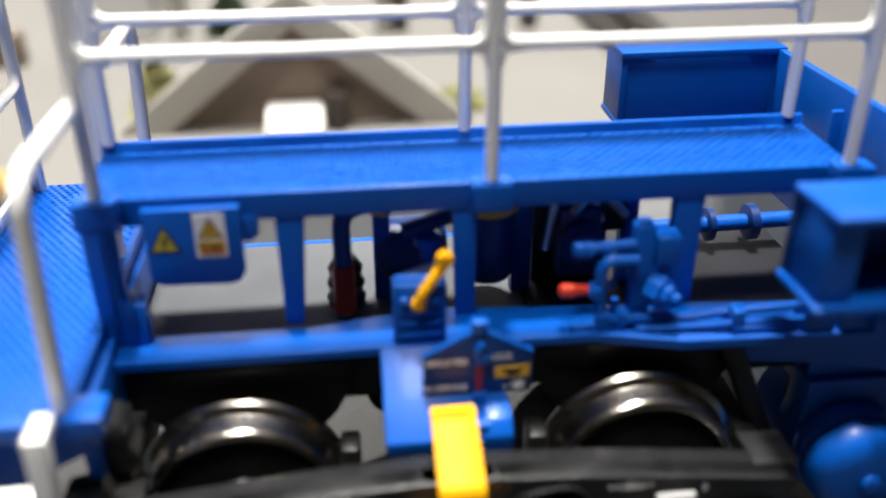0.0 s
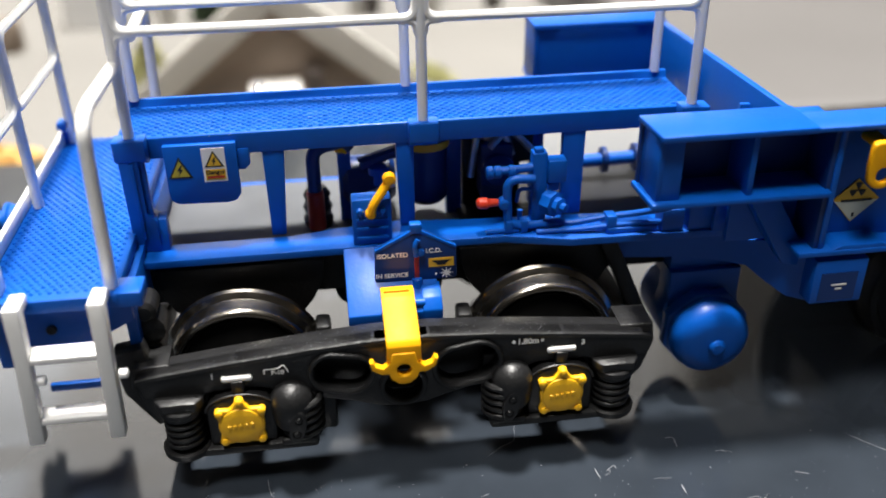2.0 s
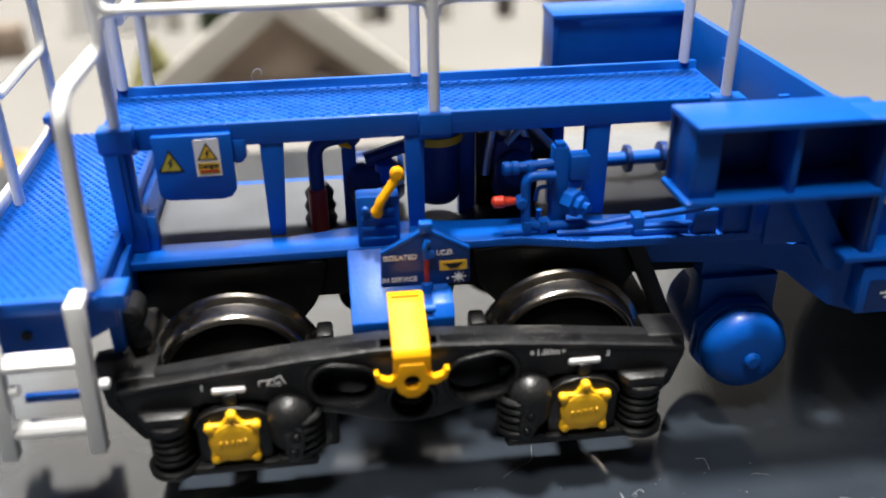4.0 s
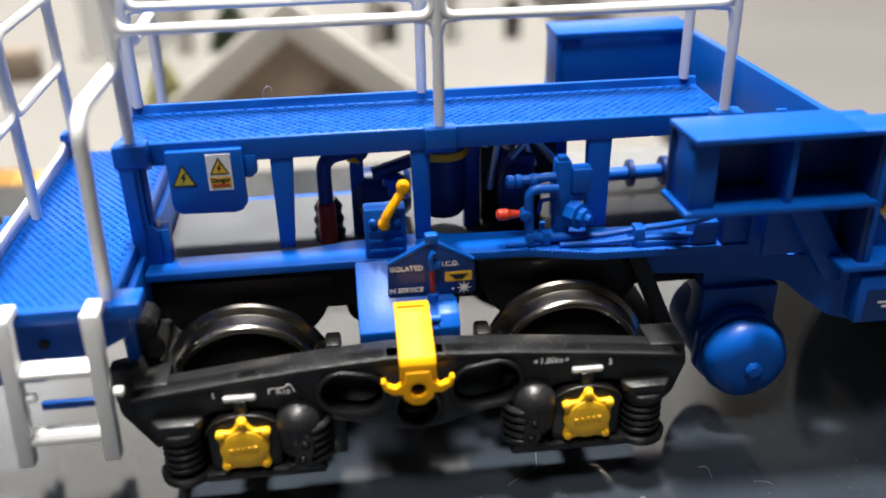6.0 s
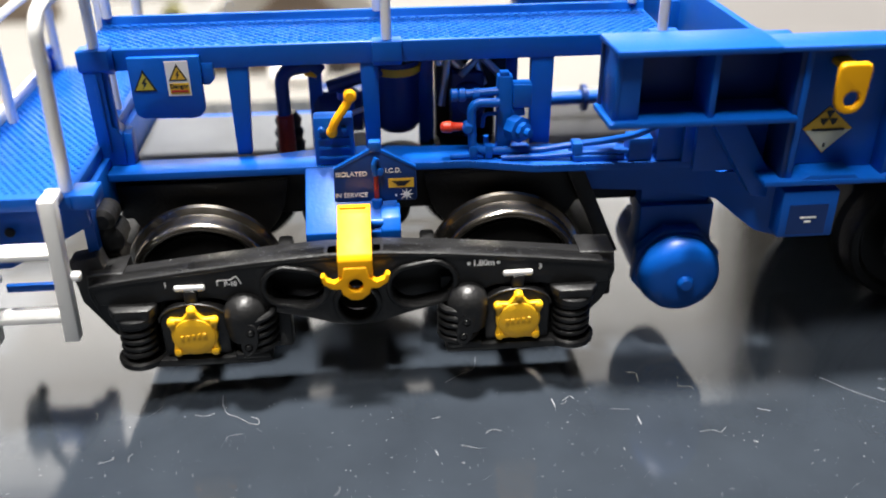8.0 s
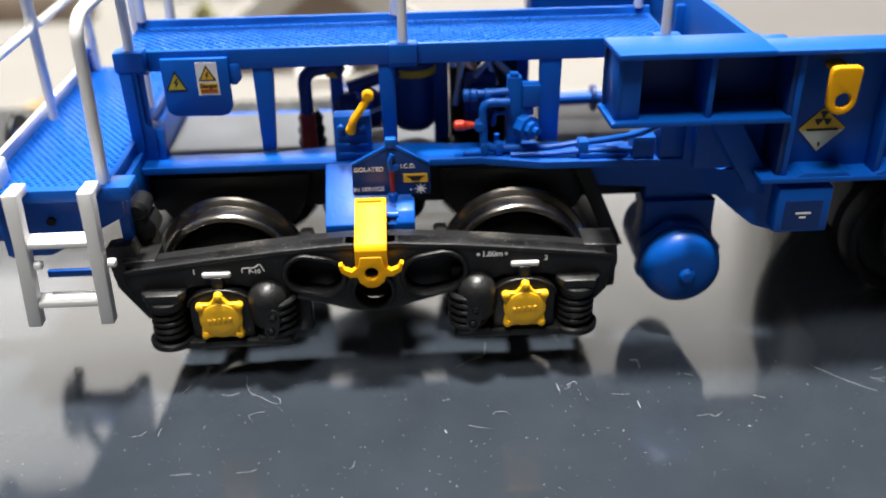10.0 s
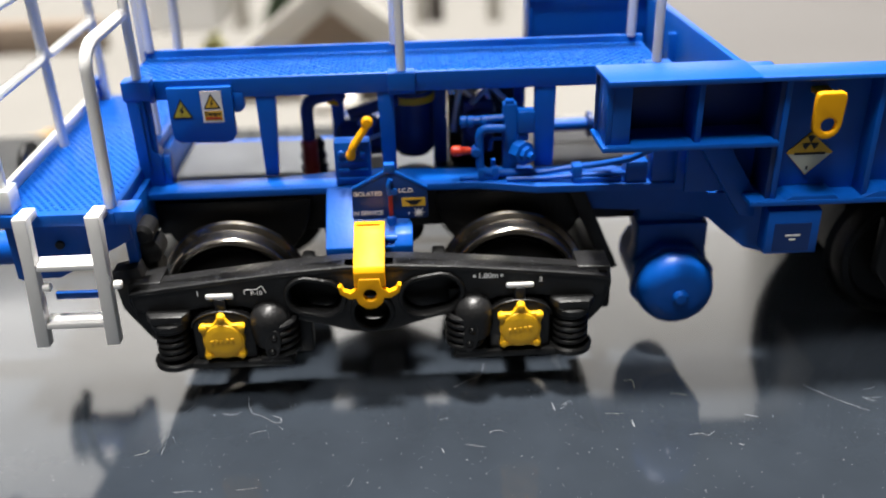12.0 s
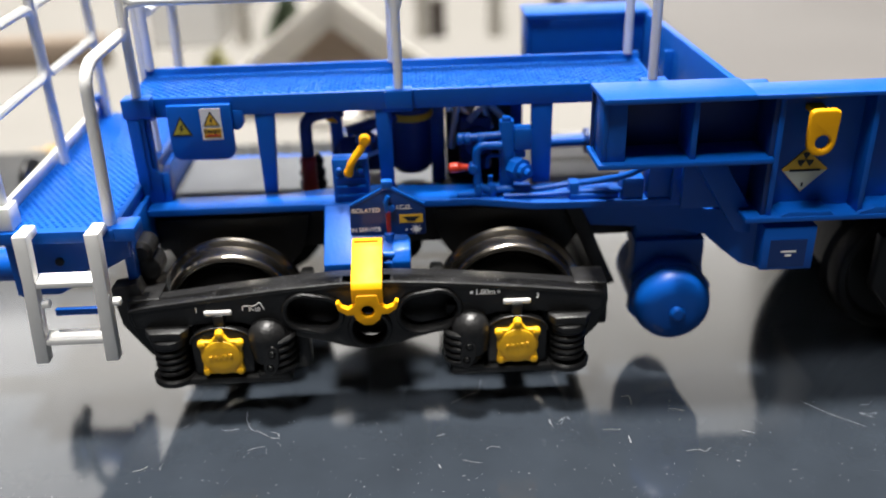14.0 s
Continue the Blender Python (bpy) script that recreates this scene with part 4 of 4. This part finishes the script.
# ---- railings ----
def bay(name, axis, fixed, a0, a1, z0, z1, r=0.36, corner=1.1):
    """One closed bay of railing: a rounded frame along x or y."""
    def at(a, z):
        return (a, fixed, z) if axis == "x" else (fixed, a, z)
    loop = rounded([at((a0 + a1) / 2, z0), at(a1, z0), at(a1, z1), at(a0, z1), at(a0, z0), at((a0 + a1) / 2, z0)], corner, 6)[:-1]
    return part(name, tube(B(), loop, r, 10, True), WHITE, W)


def post(x, y, z0, z1, r=0.4):
    bm = B()
    tube(bm, [(x, y, z0), (x, y, z1)], r, 12)
    return part("rail_post", bm, WHITE, W)


for y, dx, z0 in ((-5.0, 0.0, 24.0), (1.95, -0.6, 24.4)):
    xs = [-18.35 + dx, 3.05 + dx, 24.0 + dx]
    for x in xs:
        post(x, y, z0, 38.4)
    for a, b in zip(xs, xs[1:]):
        bay("rail_bay", "x", y, a + 0.25, b - 0.25, 31.75, 38.2)
        for s, x in ((1, a), (-1, b)):
            part("rail_fillet", tube(B(), rounded([(x + s * 0.2, y, 30.6), (x + s * 0.35, y, 31.5), (x + s * 1.6, y, 31.65)], 0.5), 0.3, 8), WHITE, W)
post(-19.6, 2.2, 16.7, 38.4, 0.36)
# end railing along the platform
ys = [-13.2, 0.0, 13.2]
for y in ys:
    post(-27.4, y, 16.7, 36.6, 0.42)
for a, b in zip(ys, ys[1:]):
    bay("rail_bay", "y", -27.4, a + 0.25, b - 0.25, 24.7, 30.6, 0.4, 1.2)
    part("top_rail", tube(B(), [(-27.4, a, 36.4), (-27.4, b, 36.4)], 0.4, 10), WHITE, W)
part("rail_foot", box(B(), -28.2, -26.6, -14.2, -12.4, 16.7, 18.6, 0.12), WHITE, W)
# grab loops from the ladder up to the deck corner
for s in (-1, 1):
    ya, yb = (-13.4, -5.0) if s < 0 else (13.0, 2.2)
    part("grab_loop", tube(B(), rounded([(-19.5, ya, 16.7), (-19.1, ya, 29.0), (-18.5, yb, 29.4)], 2.0, 8), 0.46, 12), WHITE, W)

# ---- ladder ----
for x0, x1 in ((-25.2, -25.9), (-19.9, -20.4)):
    st = part("ladder_stile", prism(B(), [(x0 - 0.55, 17.4), (x0 + 0.55, 17.4), (x0 + 0.35, 13.4), (x1 + 0.55, 6.2), (x1 - 0.5, 6.2), (x0 - 0.65, 13.4)], "y", -16.7, -15.7, 0.12), WHITE, W)
    part("stile_boss", lathe(B(), ((x0 + x1) / 2 + 0.7, -16.2, 11.4), (1, 0, 0), [(0, 0.35), (0.5, 0.35), (0.6, 0.2)], 10), WHITE, st)
    part("stile_hook", box(B(), x0 - 0.55, x0 + 0.5, -16.6, -14.4, 16.6, 17.35, 0.15), WHITE, st)
for z, xa, xb in ((13.4, -25.2, -20.0), (8.3, -25.6, -20.3)):
    part("ladder_rung", prism(B(), [(-16.6, z), (-15.4, z + 0.3), (-15.4, z - 0.2), (-16.6, z - 0.5)], "x", xa, xb, 0.1), WHITE, W)
part("step_plate", box(B(), -24.4, -20.4, -15.6, -15.2, 9.9, 10.5, 0.1), BLUE, W)

# ---- behind the wagon, lower down ----
G = -20.0
shed = thing("model_house", (-14, 124, G), "blurred model gable with pale timber bargeboards", "model house")
part("gable_wall", prism(B(), [(-39.6, G), (11.6, G), (-14, 0.5)], "y", 122, 130), TAUPE, shed)
for xa, xb in ((-49.0, -39.0), (21.0, 11.0)):
    part("bargeboard", prism(B(), [(xa, G), (xb, G), (-14.0, 0.0), (-14.0, 8.0)], "y", 119, 121.8, 0.4), TIMBER, shed)
part("porch", prism(B(), [(110, G), (121, G), (121, -14.5), (110, -17.0)], "x", -20, -9, 0.8), PALEWALL, shed, "pale porch below the gable")
part("doorway", box(B(), -8.2, -4.6, 117, 121.5, G, -12.5, 0.4), DARKGLASS, shed)
far = thing("model_terrace", (-60, 190, G), "blurred pale model wall with posts and dark openings", "model building")
part("front_wall", box(B(), -72, -52, 185, 300, G, 20, 0.6), LETTER, far)
for x in (-45.5, 6.0, 27.0):
    part("wall_post", box(B(), x - 2, x + 2, 185, 189, G, 14, 0.4), TIMBER, far)
for x0, x1 in ((8.2, 12.6), (42.5, 47.0)):
    part("opening", box(B(), x0, x1, 186, 190, G, -9, 0.4), DARKGLASS, far)
part("back_wall", box(B(), -330, 60, 290, 297, G, 60, 0.6), PALEWALL, far)
solid("garden_wall", box(B(), -330, -79, 166, 172, G, G + 8, 0.8), TAUPE, "low brown model wall behind the wagon", "model wall")


def bush(cx, cy, rx, h, n, mat, label, seed):
    rnd = random.Random(seed)
    bm = B()
    for _ in range(n):
        a, r, z = rnd.uniform(0, 6.283), rnd.random() ** 0.5, rnd.random()
        k = (1 - 0.6 * z) * r
        p = Vector((cx + rx * k * math.cos(a), cy + rx * 0.6 * k * math.sin(a), G + 0.6 + h * z * (1 - 0.4 * r)))
        s = rnd.uniform(0.8, 1.7)
        t = Vector((rnd.uniform(-1, 1), rnd.uniform(-1, 1), rnd.uniform(-0.3, 1))).normalized() * s
        u = t.orthogonal().normalized() * s * 0.6
        bm.faces.new([bm.verts.new(p + d) for d in (-t, u, t, -u)])
    solid("bush", bm, mat, label, "model bush")


bush(-41, 127, 7, 15, 700, OLIVE, "olive-green scatter bush beside the model gable", 3)
bush(18, 128, 8, 4, 400, OLIVE, "low olive-green scatter bush", 4)
bush(-33, 188, 7, 15, 700, DARKGREEN, "dark green model bush behind the gable", 5)
bush(-14, 80, 8, 2.5, 350, OCHRE, "ochre scatter lying on the side table", 6)
bush(-32, 82, 7, 2.5, 250, OCHRE, "ochre scatter lying on the side table", 7)
bush(-66, 96, 10, 3, 350, OCHRE, "ochre scatter lying on the side table", 8)

# fine hair caught on the far lip of the deck, and dust on its edge
part("caught_hair", tube(B(), rounded([(-9.6, 2.0, 24.5), (-9.7, 2.0, 25.0), (-9.3, 2.0, 25.5), (-8.9, 2.0, 25.3), (-9.0, 2.0, 25.0)], 0.3), 0.03, 5), DUST, W, "fine pale hair")
bm = B()
chips = random.Random(5)
for _ in range(120):
    x = chips.uniform(-19, 24)
    bmesh.ops.create_icosphere(bm, subdivisions=1, radius=chips.choice((0.015, 0.02, 0.03)), matrix=Matrix.Translation((x, chips.uniform(-4.72, -4.5), chips.choice((23.83, 23.7, 23.2)))))
part("edge_dust", bm, DUST, W, "pale dust specks on the deck edge", "stuff")

# ---- dust and scratches on the table ----
rnd = random.Random(11)


def lint(points, r):
    solid("lint_fibre", tube(B(), rounded(points, 1.0, 5), r * 0.5, 5), DUST, "pale curled lint fibre lying on the table", "lint", group="lint on the table")


lint([(-12.4, -18.0, 0.06), (-11.7, -18.3, 0.06), (-10.95, -18.0, 0.06)], 0.03)
lint([(-10.6, -15.9, 0.06), (-10.5, -17.0, 0.06), (-10.0, -18.2, 0.06), (-9.2, -18.5, 0.06), (-8.2, -19.4, 0.06), (-7.5, -19.5, 0.06), (-7.6, -18.9, 0.06), (-8.2, -18.6, 0.06)], 0.028)
lint([(20.7, -15.8, 0.06), (21.4, -15.8, 0.06), (21.3, -17.0, 0.06)], 0.03)
lint([(15.0, -18.8, 0.06), (15.7, -18.2, 0.06), (15.9, -18.6, 0.06)], 0.03)
lint([(29.2, -20.9, 0.06), (30.1, -21.3, 0.06)], 0.035)
lint([(24.2, -23.1, 0.06), (25.2, -22.9, 0.06), (25.6, -23.3, 0.06), (26.2, -22.8, 0.06)], 0.03)
lint([(35.4, -17.7, 0.06), (36.9, -19.4, 0.06), (39.0, -21.1, 0.06)], 0.03)
lint([(5.1, -20.0, 0.06), (5.7, -19.8, 0.06)], 0.03)
lint([(9.1, -12.6, 0.06), (8.8, -14.4, 0.06), (7.7, -14.8, 0.06), (6.4, -15.8, 0.06)], 0.025)
for k in range(16):
    x, y = rnd.uniform(-22, 42), rnd.uniform(-30, -17.5)
    pts, a = [], rnd.uniform(0, 6.28)
    for _ in range(4):
        pts.append((x, y, 0.05))
        a += rnd.uniform(-0.9, 0.9)
        x, y = x + 0.5 * math.cos(a), y + 0.3 * math.sin(a)
    lint(pts, rnd.uniform(0.015, 0.03))
bm = B()
for k in range(1100):
    x, y = rnd.uniform(-34, 48), rnd.uniform(-33, -16.5)
    s = rnd.choice((0.01, 0.013, 0.016, 0.02, 0.035))
    m = Matrix.Translation((x, y, s * 0.5)) @ Matrix.Diagonal((s, s, s * 0.6, 1))
    bmesh.ops.create_icosphere(bm, subdivisions=1, radius=1, matrix=m)
solid("dust_specks", bm, DUST, "pale dust specks scattered over the table", "dust", "stuff")
# specular glints of the glossy top, modelled as pale slivers
bm = B()
for x, y, a, l in ((14.3, -18.9, 1.7, 1.6), (20.2, -21.4, 1.62, 1.5), (5.2, -23.6, 1.9, 0.8), (27.8, -24.4, 2.6, 0.5)):
    m = Matrix.Translation((x, y, 0.03)) @ Matrix.Rotation(a, 4, "Z") @ Matrix.Diagonal((l * 0.35, 0.035, 0.02, 1))
    bmesh.ops.create_icosphere(bm, subdivisions=2, radius=1, matrix=m)
solid("glint_flecks", bm, DUST, "pale slivers in place of glints on the table", "dust", "stuff")
